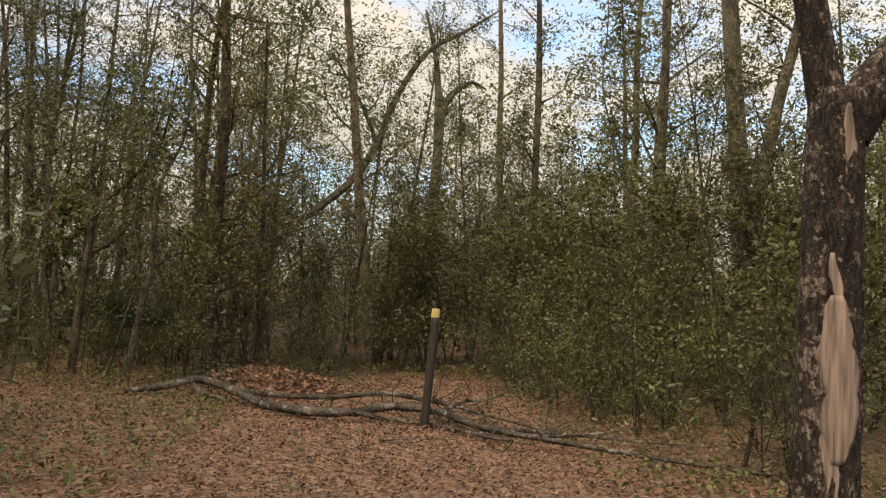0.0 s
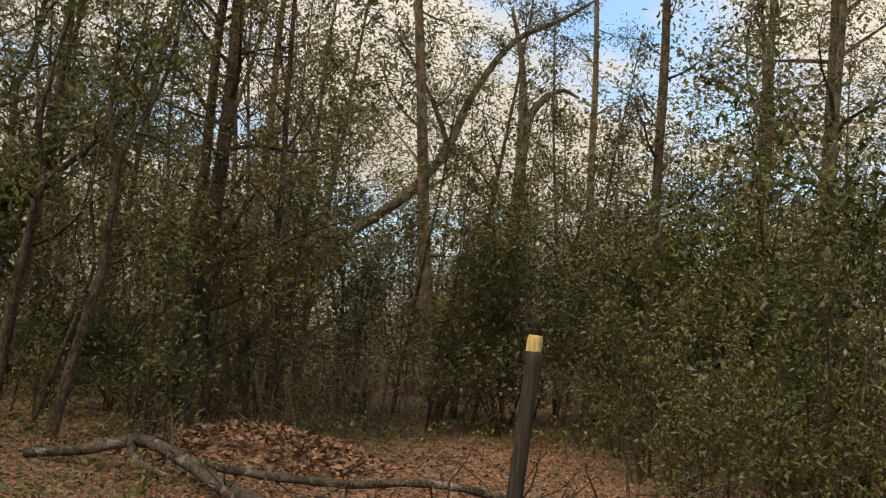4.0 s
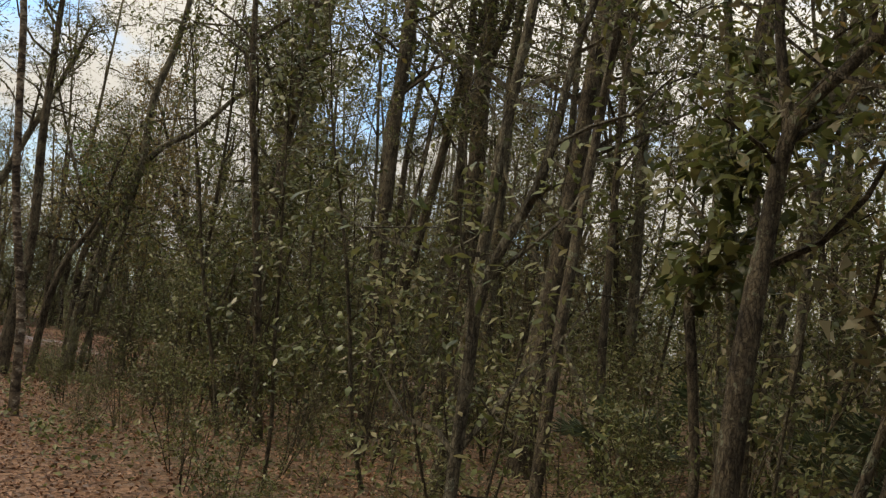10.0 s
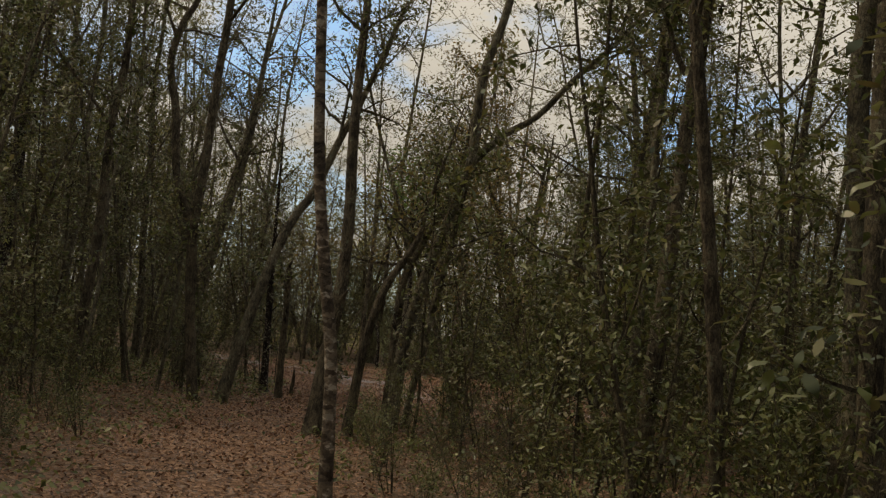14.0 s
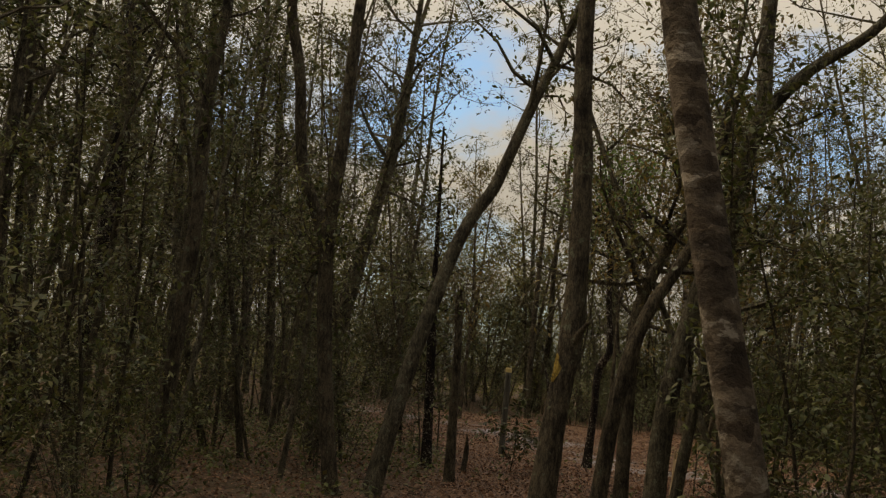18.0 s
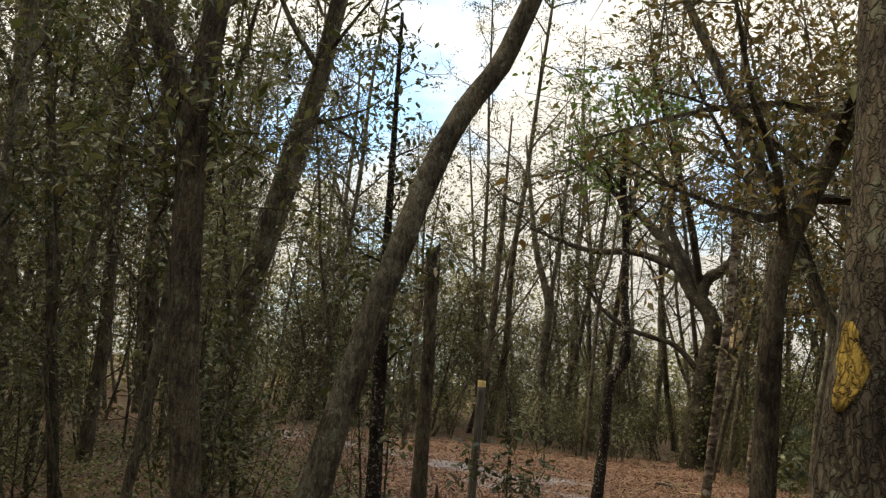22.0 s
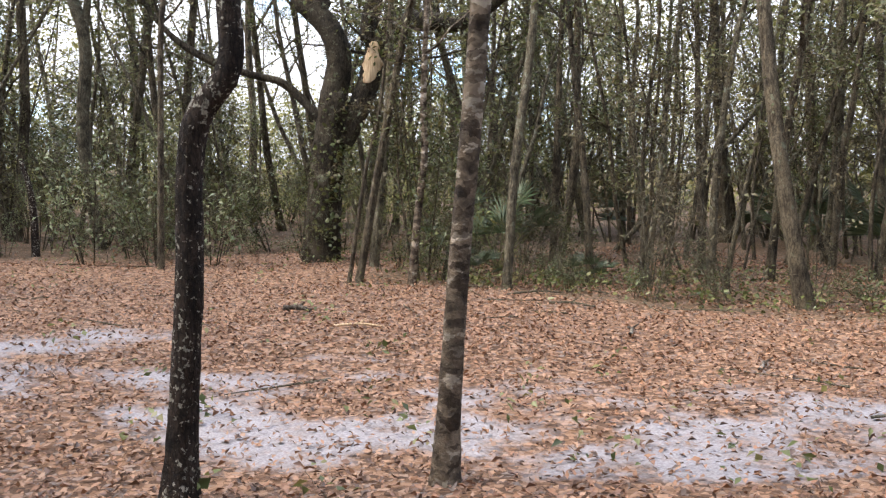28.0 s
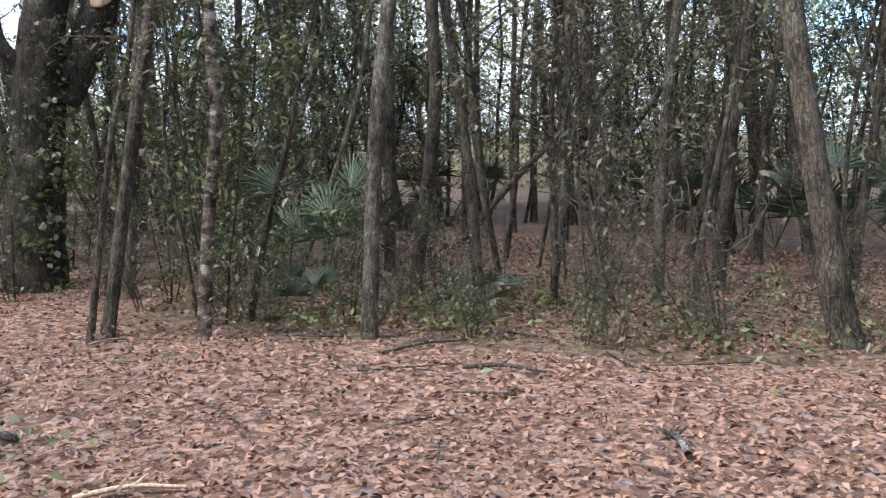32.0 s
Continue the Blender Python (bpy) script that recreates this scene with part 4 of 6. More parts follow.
blaze_tree = tree("blazed_tree", blaze_pts, M_BARK, "rough-barked tree with a yellow trail blaze", [[(-18.73, 14.92, 1.62, 0.055), (-18.6, 14.95, 1.80, 0.03), (-18.5, 15.0, 1.9, 0.012)]], crown(16, 0.55, 2.0, 2200, 0.07, twigs=8, spread=0.09), 77, rough=0.07)
bark_patch(blaze_tree, blaze_pts, 1.42, 1.66, (-18.3, 12.9), 0.48, M_BLAZE, "trail_blaze", "painted yellow trail blaze", 5, 1.025)
tree("leaning_tree", [(-18.98, 15.3, 0, 0.11), (-18.95, 15.35, 0.7, 0.1), (-18.9, 15.42, 1.37, 0.093), (-18.85, 15.58, 1.98, 0.082), (-18.78, 15.8, 2.4, 0.072), (-18.72, 15.95, 2.75, 0.055), (-18.7, 16.0, 3.1, 0.042), (-18.5, 16.3, 4.5, 0.015)], M_BARK, "dark stem bending out from beside the blazed tree", [], crown(8, 0.6, 0.8, 350, 0.07), 78, girth=0.65)
tree("woodland_tree", [(-21.45, 16.65, 0, 0.12), (-21.44, 16.67, 1.63, 0.105), (-21.43, 16.69, 2.13, 0.1), (-21.4, 16.78, 2.5, 0.096), (-21.3, 16.95, 2.95, 0.085), (-21.0, 17.3, 4.0, 0.06), (-20.8, 17.5, 6, 0.02)], M_BARK, "leaning dark trunk at the mouth of the clearing", [], crown(24, 0.4, 2.2, 4200, 0.07, twigs=9, spread=0.09), 79, leaf=M_LEAF_GOLD, girth=0.65)
tree("leaning_tree", [(-22.3, 14.12, 0, 0.143), (-22.35, 14.38, 1.2, 0.123), (-22.45, 14.64, 2.1, 0.113), (-22.53, 14.85, 2.75, 0.108), (-22.6, 15.05, 3.2, 0.105), (-22.62, 15.3, 3.6, 0.102), (-22.58, 15.48, 4.1, 0.094), (-22.5, 15.68, 4.7, 0.086), (-22.4, 15.95, 5.4, 0.074), (-22.2, 16.5, 7.2, 0.033)], M_BARK_GREY, "grey trunk leaning in a long curve over the trail", [], crown(20, 0.66, 2.4, 1800, 0.08, twigs=9, spread=0.13), 80, rough=0.06, sides=16, girth=0.72)
tree("woodland_tree", [(-25.4, 15.4, 0, 0.095), (-25.39, 15.37, 0.66, 0.086), (-25.41, 15.34, 1.37, 0.083), (-25.43, 15.3, 2.18, 0.079), (-25.44, 15.28, 2.86, 0.05), (-25.4, 15.2, 5, 0.02)], M_BARK_DARK, "dark leafy stem at the clearing's edge", [], crown(16, 0.15, 0.7, 900, 0.085), 81)
snag_pts = [(-23.86, 15.38, 0, 0.085), (-23.87, 15.36, 0.86, 0.073), (-23.88, 15.35, 1.54, 0.066), (-23.9, 15.33, 2.03, 0.063), (-23.91, 15.31, 2.36, 0.06), (-23.88, 15.36, 2.5, 0.012)]
snag = tree("snag", snag_pts, M_BARK, "broken dead snag with a jagged top", [], None, 82, category="snag")

for k in range(4):
    a = k * 1.6
    v, f = tube(np.array([(-0.04 + 0.04 * math.cos(a), -0.05 + 0.04 * math.sin(a), 2.2, 0.022), (-0.04 + 0.045 * math.cos(a), -0.05 + 0.045 * math.sin(a), 2.38 + 0.06 * k, 0.004)]), 5)
    mesh_object("splinter", v, f, M_BARK, snag)

# ---- the clearing
crook_pts = [(-27.43, 18.71, -0.16, 0.101), (-27.42, 18.73, 0.28, 0.086), (-27.39, 18.76, 0.92, 0.081), (-27.39, 18.77, 1.42, 0.077), (-27.35, 18.81, 1.69, 0.079), (-27.25, 18.91, 1.91, 0.072), (-27.26, 18.89, 2.35, 0.066), (-27.29, 18.86, 2.73, 0.062), (-27.26, 18.82, 3.42, 0.059), (-27.30, 18.74, 4.27, 0.051), (-27.28, 18.77, 4.89, 0.021)]
tree("crooked_tree", crook_pts, M_BARK_DARK, "black-barked crooked tree with white lichen spots in the clearing", [[(-27.52, 18.95, 4.3, 0.03), (-27.45, 18.75, 4.9, 0.02), (-27.35, 18.55, 5.5, 0.008)]], crown(12, 0.74, 1.6, 980, 0.1), 83, rough=0.06, flare=0.6, leaf=M_LEAF_FRESH, sides=16, step=0.08)
pale_pts = [(-26.72, 19.78, -0.20, 0.092), (-26.71, 19.80, 0.26, 0.075), (-26.68, 19.84, 1.04, 0.067), (-26.65, 19.88, 1.64, 0.066), (-26.63, 19.92, 2.23, 0.063), (-26.59, 19.95, 2.84, 0.060), (-26.55, 19.94, 4.08, 0.053), (-26.55, 19.94, 5.60, 0.041), (-26.42, 20.00, 8.50, 0.016)]
tree("ringed_tree", pale_pts, M_BARK_PALE, "slim tree with pale ringed bark standing in the clearing", [], crown(10, 0.55, 1.5, 1500, 0.085), 84, flare=0.7, leaf=M_LEAF_GOLD, sides=16, step=0.07)


def oak(p, dx=0.55, dy=-0.4):
    return [(x + dx, y + dy, z, r) for x, y, z, r in p]


oak_main = oak([(-35.66, 25.45, 0, 0.36), (-35.63, 25.49, 0.97, 0.325), (-35.59, 25.54, 1.7, 0.30), (-35.52, 25.61, 2.63, 0.27)])
oak_stub = oak([(-35.45, 25.7, 1.85, 0.22), (-35.23, 25.95, 2.53, 0.215), (-35.13, 26.06, 3.05, 0.20), (-35.10, 26.1, 3.4, 0.17)])
live_oak = tree("live_oak", oak_main, M_BARK_OAK, "great spreading live oak with a torn limb and heavy arms",
     [oak([(-35.55, 25.58, 2.4, 0.25), (-35.47, 25.67, 3.15, 0.24), (-35.61, 25.51, 3.66, 0.227), (-35.81, 25.28, 3.96, 0.206), (-36.02, 25.04, 4.57, 0.185), (-36.22, 24.81, 5.08, 0.154), (-37.2, 24.0, 6.3, 0.10), (-38.6, 23.2, 7.4, 0.04)]),
      oak([(-35.68, 25.43, 3.7, 0.186), (-35.61, 25.51, 4.27, 0.175), (-35.41, 25.74, 4.48, 0.155), (-35.21, 25.97, 4.89, 0.123), (-34.9, 26.2, 6.5, 0.08), (-34.8, 26.3, 8.5, 0.03)]),
      oak_stub,
      oak([(-35.14, 26.06, 3.3, 0.186), (-34.73, 26.53, 3.72, 0.18), (-34.26, 27.07, 3.68, 0.155), (-33.86, 27.54, 4.1, 0.144), (-33.42, 28.03, 4.82, 0.124), (-33.06, 28.46, 5.08, 0.093), (-32.2, 29.3, 5.7, 0.05)]),
      oak([(-35.2, 25.98, 3.4, 0.176), (-35.11, 26.09, 4.18, 0.155), (-35.21, 25.97, 4.79, 0.144), (-35.12, 26.08, 5.7, 0.123), (-34.9, 26.2, 8.0, 0.05)]),
      oak([(-35.67, 25.44, 2.2, 0.09), (-36.01, 25.05, 2.72, 0.078), (-36.35, 24.66, 2.87, 0.066), (-36.76, 24.19, 3.07, 0.072), (-37.2, 23.68, 3.53, 0.052), (-37.6, 23.2, 4.4, 0.02)]),
      oak([(-36.0, 25.05, 4.5, 0.12), (-36.9, 24.4, 4.9, 0.10), (-38.0, 23.6, 5.0, 0.08), (-39.4, 22.6, 5.6, 0.04)]),
      oak([(-35.6, 25.5, 3.9, 0.13), (-36.3, 24.9, 5.6, 0.11), (-36.2, 25.0, 7.2, 0.07), (-36.6, 24.6, 9.0, 0.03)]),
      oak([(-35.7, 25.4, 4.2, 0.12), (-35.0, 24.6, 5.6, 0.10), (-34.3, 23.6, 7.0, 0.07), (-33.6, 22.6, 8.6, 0.03)])],
     crown(16, 0.97, 2.6, 1300, 0.075, twigs=8, spread=0.13), 85, rough=0.09, flare=0.12, sides=18, girth=0.8, limb_start=0.76, bare_fork=True)
bark_patch(live_oak, oak_stub, 2.72, 3.36, (-24.5, 14.5), 0.8, M_RAW, "torn_wood", "fresh tan wood where the limb tore off", 6, 1.2, 0.8)


def ivy_on(owner, pts, n, facing, girth, seed):
    """Small ivy leaves lying on the side of a stem that faces a point of the plan."""
    rng = np.random.default_rng(seed)
    line = smooth_line(np.asarray(pts, float) - [*owner.location, 0], 0.04)
    q = line[rng.integers(0, len(line), n)]
    a = math.atan2(facing[1] - owner.location[1], facing[0] - owner.location[0]) + rng.normal(0.5, 0.6, n)
    r = q[:, 3] * girth * 1.1 + rng.uniform(0.0, 0.09, n)
    at = np.column_stack([q[:, 0] + r * np.cos(a), q[:, 1] + r * np.sin(a), q[:, 2] + rng.normal(0, 0.05, n)])
    v, t = leaves_arrays(at, 0.075, rng, 0.5, 0.75, fine=True)
    tri_mesh("ivy", v, t, M_LEAF, owner, "green ivy leaves climbing the bark")


ivy_on(live_oak, oak_main, 340, (-24.5, 17.5), 0.8, 17)
for k, (name, bark, pts, limbs) in enumerate([
    ("young_tree", M_BARK, [(-38.8, 21.36, 0, 0.109), (-38.82, 21.33, 1.94, 0.100), (-38.77, 21.39, 4.96, 0.082), (-38.7, 21.4, 8.5, 0.025)], []),
    ("young_tree", M_BARK_GREY, [(-39.5, 23.35, 0, 0.131), (-39.67, 23.19, 2.02, 0.139), (-39.62, 23.23, 3.71, 0.135), (-39.95, 22.86, 5.37, 0.107), (-40.4, 22.5, 8.5, 0.033)], [[(-39.62, 23.23, 3.6, 0.082), (-39.51, 23.37, 5.38, 0.074), (-39.4, 23.5, 8.5, 0.025)]]),
    ("young_tree", M_BARK, [(-41.4, 24.6, 0, 0.107), (-41.17, 24.9, 2.62, 0.104), (-40.96, 25.14, 4.64, 0.093), (-40.83, 25.29, 5.89, 0.082), (-40.6, 25.4, 9, 0.025)], []),
    ("young_tree", M_BARK, [(-35.54, 22.58, 0, 0.061), (-35.51, 22.61, 1.91, 0.052), (-35.48, 22.65, 3.55, 0.049), (-35.33, 22.82, 4.63, 0.041), (-35.2, 22.9, 7, 0.012)], []),
    ("snag", M_BARK_DARK, [(-38.45, 21.89, 0, 0.076), (-38.47, 21.86, 0.93, 0.067), (-38.57, 21.75, 1.54, 0.041)], []),
    ("young_tree", M_BARK, [(-32.75, 23.95, 0, 0.064), (-32.6, 24.2, 1.65, 0.066), (-32.4, 24.5, 3.46, 0.061), (-32.2, 24.75, 4.49, 0.049), (-32, 25, 7, 0.012)], []),
    ("young_tree", M_BARK_GREY, [(-30.85, 24.7, 0, 0.073), (-30.8, 24.77, 1.49, 0.070), (-30.68, 24.93, 3.17, 0.062), (-30.5, 25.1, 6.8, 0.016)], []),
    ("young_tree", M_BARK, [(-31.7, 26.7, 0, 0.082), (-31.55, 26.88, 1.79, 0.080), (-31.56, 26.86, 3.06, 0.066), (-31.5, 26.9, 7, 0.016)], []),
    ("young_tree", M_BARK_GREY, [(-29.34, 26.76, 0, 0.066), (-29.31, 26.79, 1.52, 0.059), (-29.18, 26.94, 3.1, 0.045), (-29.0, 27.16, 4.28, 0.037), (-28.8, 27.4, 6.5, 0.010)], []),
    ("ringed_tree", M_BARK_PALE, [(-32.0, 24.2, 0, 0.066), (-31.95, 24.24, 0.8, 0.061), (-31.88, 24.3, 1.66, 0.057), (-31.9, 24.3, 2.5, 0.049), (-31.8, 24.4, 6.0, 0.016)], []),
    ("young_tree", M_BARK_GREY, [(-33.75, 25.0, 0, 0.089), (-33.65, 25.06, 1.19, 0.078), (-33.56, 25.1, 2.23, 0.066), (-33.4, 25.2, 6.5, 0.016)], []),
    ("young_tree", M_BARK, [(-32.71, 27.79, 0, 0.078), (-32.69, 27.81, 1.42, 0.071), (-32.67, 27.82, 2.64, 0.061), (-32.6, 27.9, 6.5, 0.016)], []),
    ("young_tree", M_BARK_GREY, [(-31.46, 29.6, 0, 0.051), (-31.32, 29.69, 1.18, 0.045), (-31.21, 29.75, 2.39, 0.037), (-31, 29.9, 5.5, 0.010)], []),
    ("young_tree", M_BARK_GREY, [(-29.0, 26.5, 0, 0.046), (-28.88, 26.57, 0.93, 0.034), (-28.74, 26.66, 1.84, 0.025), (-28.5, 26.9, 4.2, 0.008)], []),
    ("young_tree", M_BARK, [(-28.04, 28.52, 0, 0.074), (-27.96, 28.56, 0.84, 0.060), (-27.89, 28.6, 1.62, 0.049), (-27.7, 28.8, 5.5, 0.012)], []),
    ("young_tree", M_BARK, [(-29.12, 29.69, 0, 0.070), (-29.05, 29.74, 1.67, 0.066), (-28.92, 29.81, 2.86, 0.053), (-28.7, 30, 7, 0.016)], []),
    ("young_tree", M_BARK, [(-32.7, 23.75, 0, 0.034), (-32.5, 23.87, 1.45, 0.03), (-32.3, 23.98, 2.5, 0.025), (-32.0, 24.1, 6, 0.010)], []),
    ("young_tree", M_BARK, [(-36.24, 29.38, 0, 0.075), (-36.27, 29.36, 2.25, 0.073), (-36.26, 29.37, 3.44, 0.066), (-36.2, 29.4, 8, 0.016)], []),
    ("young_tree", M_BARK, [(-33.0, 31.6, 0, 0.056), (-33.03, 31.58, 1.39, 0.055), (-32.99, 31.61, 3.02, 0.045), (-33, 31.7, 7, 0.016)], []),
    ("young_tree", M_BARK, [(-35.6, 29.26, 0, 0.072), (-35.55, 29.29, 1.83, 0.071), (-35.52, 29.31, 2.91, 0.064), (-35.5, 29.4, 8, 0.016)], []),
    ("young_tree", M_BARK, [(-33.7, 33.85, 0, 0.081), (-33.7, 33.85, 1.86, 0.072), (-33.65, 33.87, 3.76, 0.055), (-33.6, 33.9, 8, 0.016)], []),
]):
    tree(name, pts, bark, "slender tree in the thicket edging the clearing", limbs, None if name == "snag" else crown(10, 0.5, 1.2, 560, 0.07, spread=0.09), 90 + k, leaf=(M_LEAF, M_LEAF_OLIVE)[k % 2], category="tree", group="" if name == "snag" else "slender trees round the clearing", sides=10)

tree("golden_tree", [(-22.55, 18.5, 0, 0.04), (-22.5, 18.45, 1.2, 0.034), (-22.55, 18.3, 2.2, 0.028), (-22.7, 18.1, 3.4, 0.02), (-22.9, 17.9, 4.9, 0.008)], M_BARK_GREY, "slim young tree with yellowing leaves beside the clearing", [[(-22.55, 18.3, 2.0, 0.018), (-22.9, 18.5, 2.25, 0.013), (-23.4, 18.8, 2.35, 0.008), (-24.0, 19.1, 2.3, 0.004)], [(-22.6, 18.2, 2.8, 0.02), (-23.2, 18.6, 3.3, 0.015), (-24.2, 19.2, 3.7, 0.009), (-25.2, 19.6, 3.8, 0.004)], [(-22.7, 18.1, 3.3, 0.02), (-23.6, 18.9, 4.3, 0.013), (-24.6, 19.4, 4.9, 0.004)], [(-22.65, 18.15, 3.0, 0.016), (-23.4, 18.0, 3.3, 0.012), (-24.1, 18.1, 3.35, 0.008), (-24.8, 18.3, 3.2, 0.004)]], crown(18, 0.36, 2.1, 2600, 0.072, spread=0.1, twigs=7), 131, leaf=M_LEAF_GOLD)
tree("golden_tree", [(-36.2, 18.6, 0, 0.06), (-36.15, 18.65, 1.8, 0.052), (-36.3, 18.7, 3.4, 0.042), (-36.2, 18.6, 5.0, 0.028), (-36.1, 18.6, 6.8, 0.01)], M_BARK, "young tree with a loose crown of yellow leaves", [], crown(18, 0.3, 1.6, 2200, 0.085, spread=0.14, twigs=5), 132, leaf=M_LEAF_GOLD)

# ---------------------------------------------------------------- posts, stub, logs


def marker_post(x, y, h, r, lean, wood, label, cap):
    base = anchor("marker_post", x, y, label, "post", "trail marker posts")
    dx, dy = lean
    ln = np.array([(dx * s, dy * s, -0.1 + (h - cap + 0.1) * s, r * (1 - 0.06 * s)) for s in np.linspace(0, 1, 24)])
    v, f = tube(ln, 14, 0.02, 0)
    mesh_object("shaft", v, f, wood, base, smooth=True)
    e = h - cap
    q = (h - cap) / h
    tp = np.array([(dx * (q + (1 - q) * s), dy * (q + (1 - q) * s), e - 0.004 + cap * s, r * (0.965 if s < 0.85 else 0.86)) for s in np.linspace(0, 1, 9)])
    v, f = tube(tp, 14, 0.012, 0)
    mesh_object("painted_top", v, f, M_PAINT, base, "worn yellow paint", smooth=True)
    return base


marker_post(-0.10, 10.2, 1.36, 0.05, (0.09, 0.0), M_POST, "dark wooden trail post with a yellow painted top", 0.10)
marker_post(-28.65, 17.52, 1.63, 0.058, (0.02, 0.01), M_POST_GREY, "weathered wooden trail post with a yellow painted top", 0.085)


def broken_stub(x, y, h, r):
    base = anchor("broken_stump", x, y, "splintered stump of fresh pale wood", "stump")
    rng = np.random.default_rng(4)
    ln = np.array([(0, 0, z, r * (1.1 - 0.25 * z / h)) for z in np.linspace(-0.05, h * 0.8, 12)])
    v, f = tube(ln, 16, 0.06, 0.3, rng)
    mesh_object("stem", v, f, M_RAW, base, smooth=True)
    for k in range(14):
        a, q = rng.uniform(0, 6.28), rng.uniform(0.2, 0.85) * r
        s = np.array([(q * math.cos(a), q * math.sin(a), h * 0.7, 0.02), (q * 1.02 * math.cos(a), q * 1.02 * math.sin(a), h * rng.uniform(0.82, 1.03), 0.012), (q * math.cos(a + 0.1), q * math.sin(a + 0.1), h * rng.uniform(1.0, 1.1), 0.002)])
        v, f = tube(s, 4)
        mesh_object("splinter", v, f, M_RAW, base)
    for k in range(3):
        a = 2.2 + k * 0.5
        pts = np.array([(1.02 * r * 1.05 * math.cos(a), 1.02 * r * 1.05 * math.sin(a), z, 0.03) for z in np.linspace(-0.03, h * (0.45 + 0.1 * k), 6)])
        v, f = tube(pts, 6, 0.1)
        mesh_object("bark_strip", v, f, M_BARK, base)


broken_stub(-23.95, 18.62, 0.62, 0.078)


def fallen_branch():
    base = anchor("fallen_branch", -1.6, 11.2, "long grey fallen branch with forked limbs beside the trail post", "fallen branch")
    rng = np.random.default_rng(9)
    o = np.array([-1.6, 11.2, ground_height(-1.6, 11.2), 0])
    main = [(-4.1, 12.5, 0.05, 0.05), (-3.6, 12.55, 0.12, 0.075), (-3.15, 12.5, 0.24, 0.085), (-2.7, 12.15, 0.20, 0.08), (-2.1, 11.5, 0.08, 0.09), (-1.55, 10.9, 0.08, 0.09), (-0.95, 10.75, 0.10, 0.085), (-0.45, 10.95, 0.16, 0.08), (0.1, 10.75, 0.14, 0.07), (0.55, 10.0, 0.08, 0.06), (1.1, 9.2, 0.10, 0.045), (2.0, 8.45, 0.08, 0.035), (2.9, 7.9, 0.05, 0.02)]
    arms = [[(-2.7, 12.2, 0.16, 0.06), (-1.9, 12.0, 0.12, 0.055), (-1.2, 11.7, 0.16, 0.05), (-0.6, 11.4, 0.26, 0.045), (0.05, 11.3, 0.2, 0.04), (0.7, 10.9, 0.1, 0.03), (1.3, 10.2, 0.04, 0.015)],
            [(-0.9, 10.75, 0.1, 0.05), (-0.5, 10.55, 0.06, 0.045), (0.1, 10.2, 0.05, 0.04), (0.6, 9.5, 0.05, 0.03), (0.75, 8.9, 0.12, 0.015)],
            [(0.1, 10.8, 0.12, 0.04), (0.4, 10.55, 0.3, 0.03), (0.62, 10.3, 0.36, 0.02), (0.9, 10.1, 0.5, 0.008)],
            [(-3.2, 12.5, 0.22, 0.05), (-3.0, 12.2, 0.1, 0.05), (-2.6, 11.9, 0.05, 0.03)],
            [(0.6, 10.0, 0.08, 0.04), (1.3, 9.9, 0.06, 0.03), (2.1, 9.6, 0.05, 0.02), (2.8, 9.0, 0.1, 0.006)],
            [(1.0, 9.3, 0.1, 0.03), (1.6, 9.0, 0.2, 0.02), (2.0, 8.9, 0.3, 0.008)]]
    for nm, pts, s in [("stem", main, 14)] + [("limb", a, 9) for a in arms]:
        v, f = tube(smooth_line((np.asarray(pts) - o) * (1, 1, 1, 0.66), 0.07), s, 0.2, 0, rng)
        mesh_object(nm, v, f, M_LOG, base, smooth=True)
    for k in range(90):
        a = np.asarray((main + sum(arms, []))[rng.integers(3, 30)][:3])
        tw = wander(a - o[:3], rng.normal(0, 1, 3) + (0.3, -0.2, 0.25), rng.uniform(0.3, 0.9), 0.009, 0.002, rng, 0.25, 0, 5)
        tw[:, 2] = np.maximum(tw[:, 2], 0.01)
        v, f = tube(tw, 4)
        mesh_object("twig", v, f, M_TWIG_GREY, base)


fallen_branch()


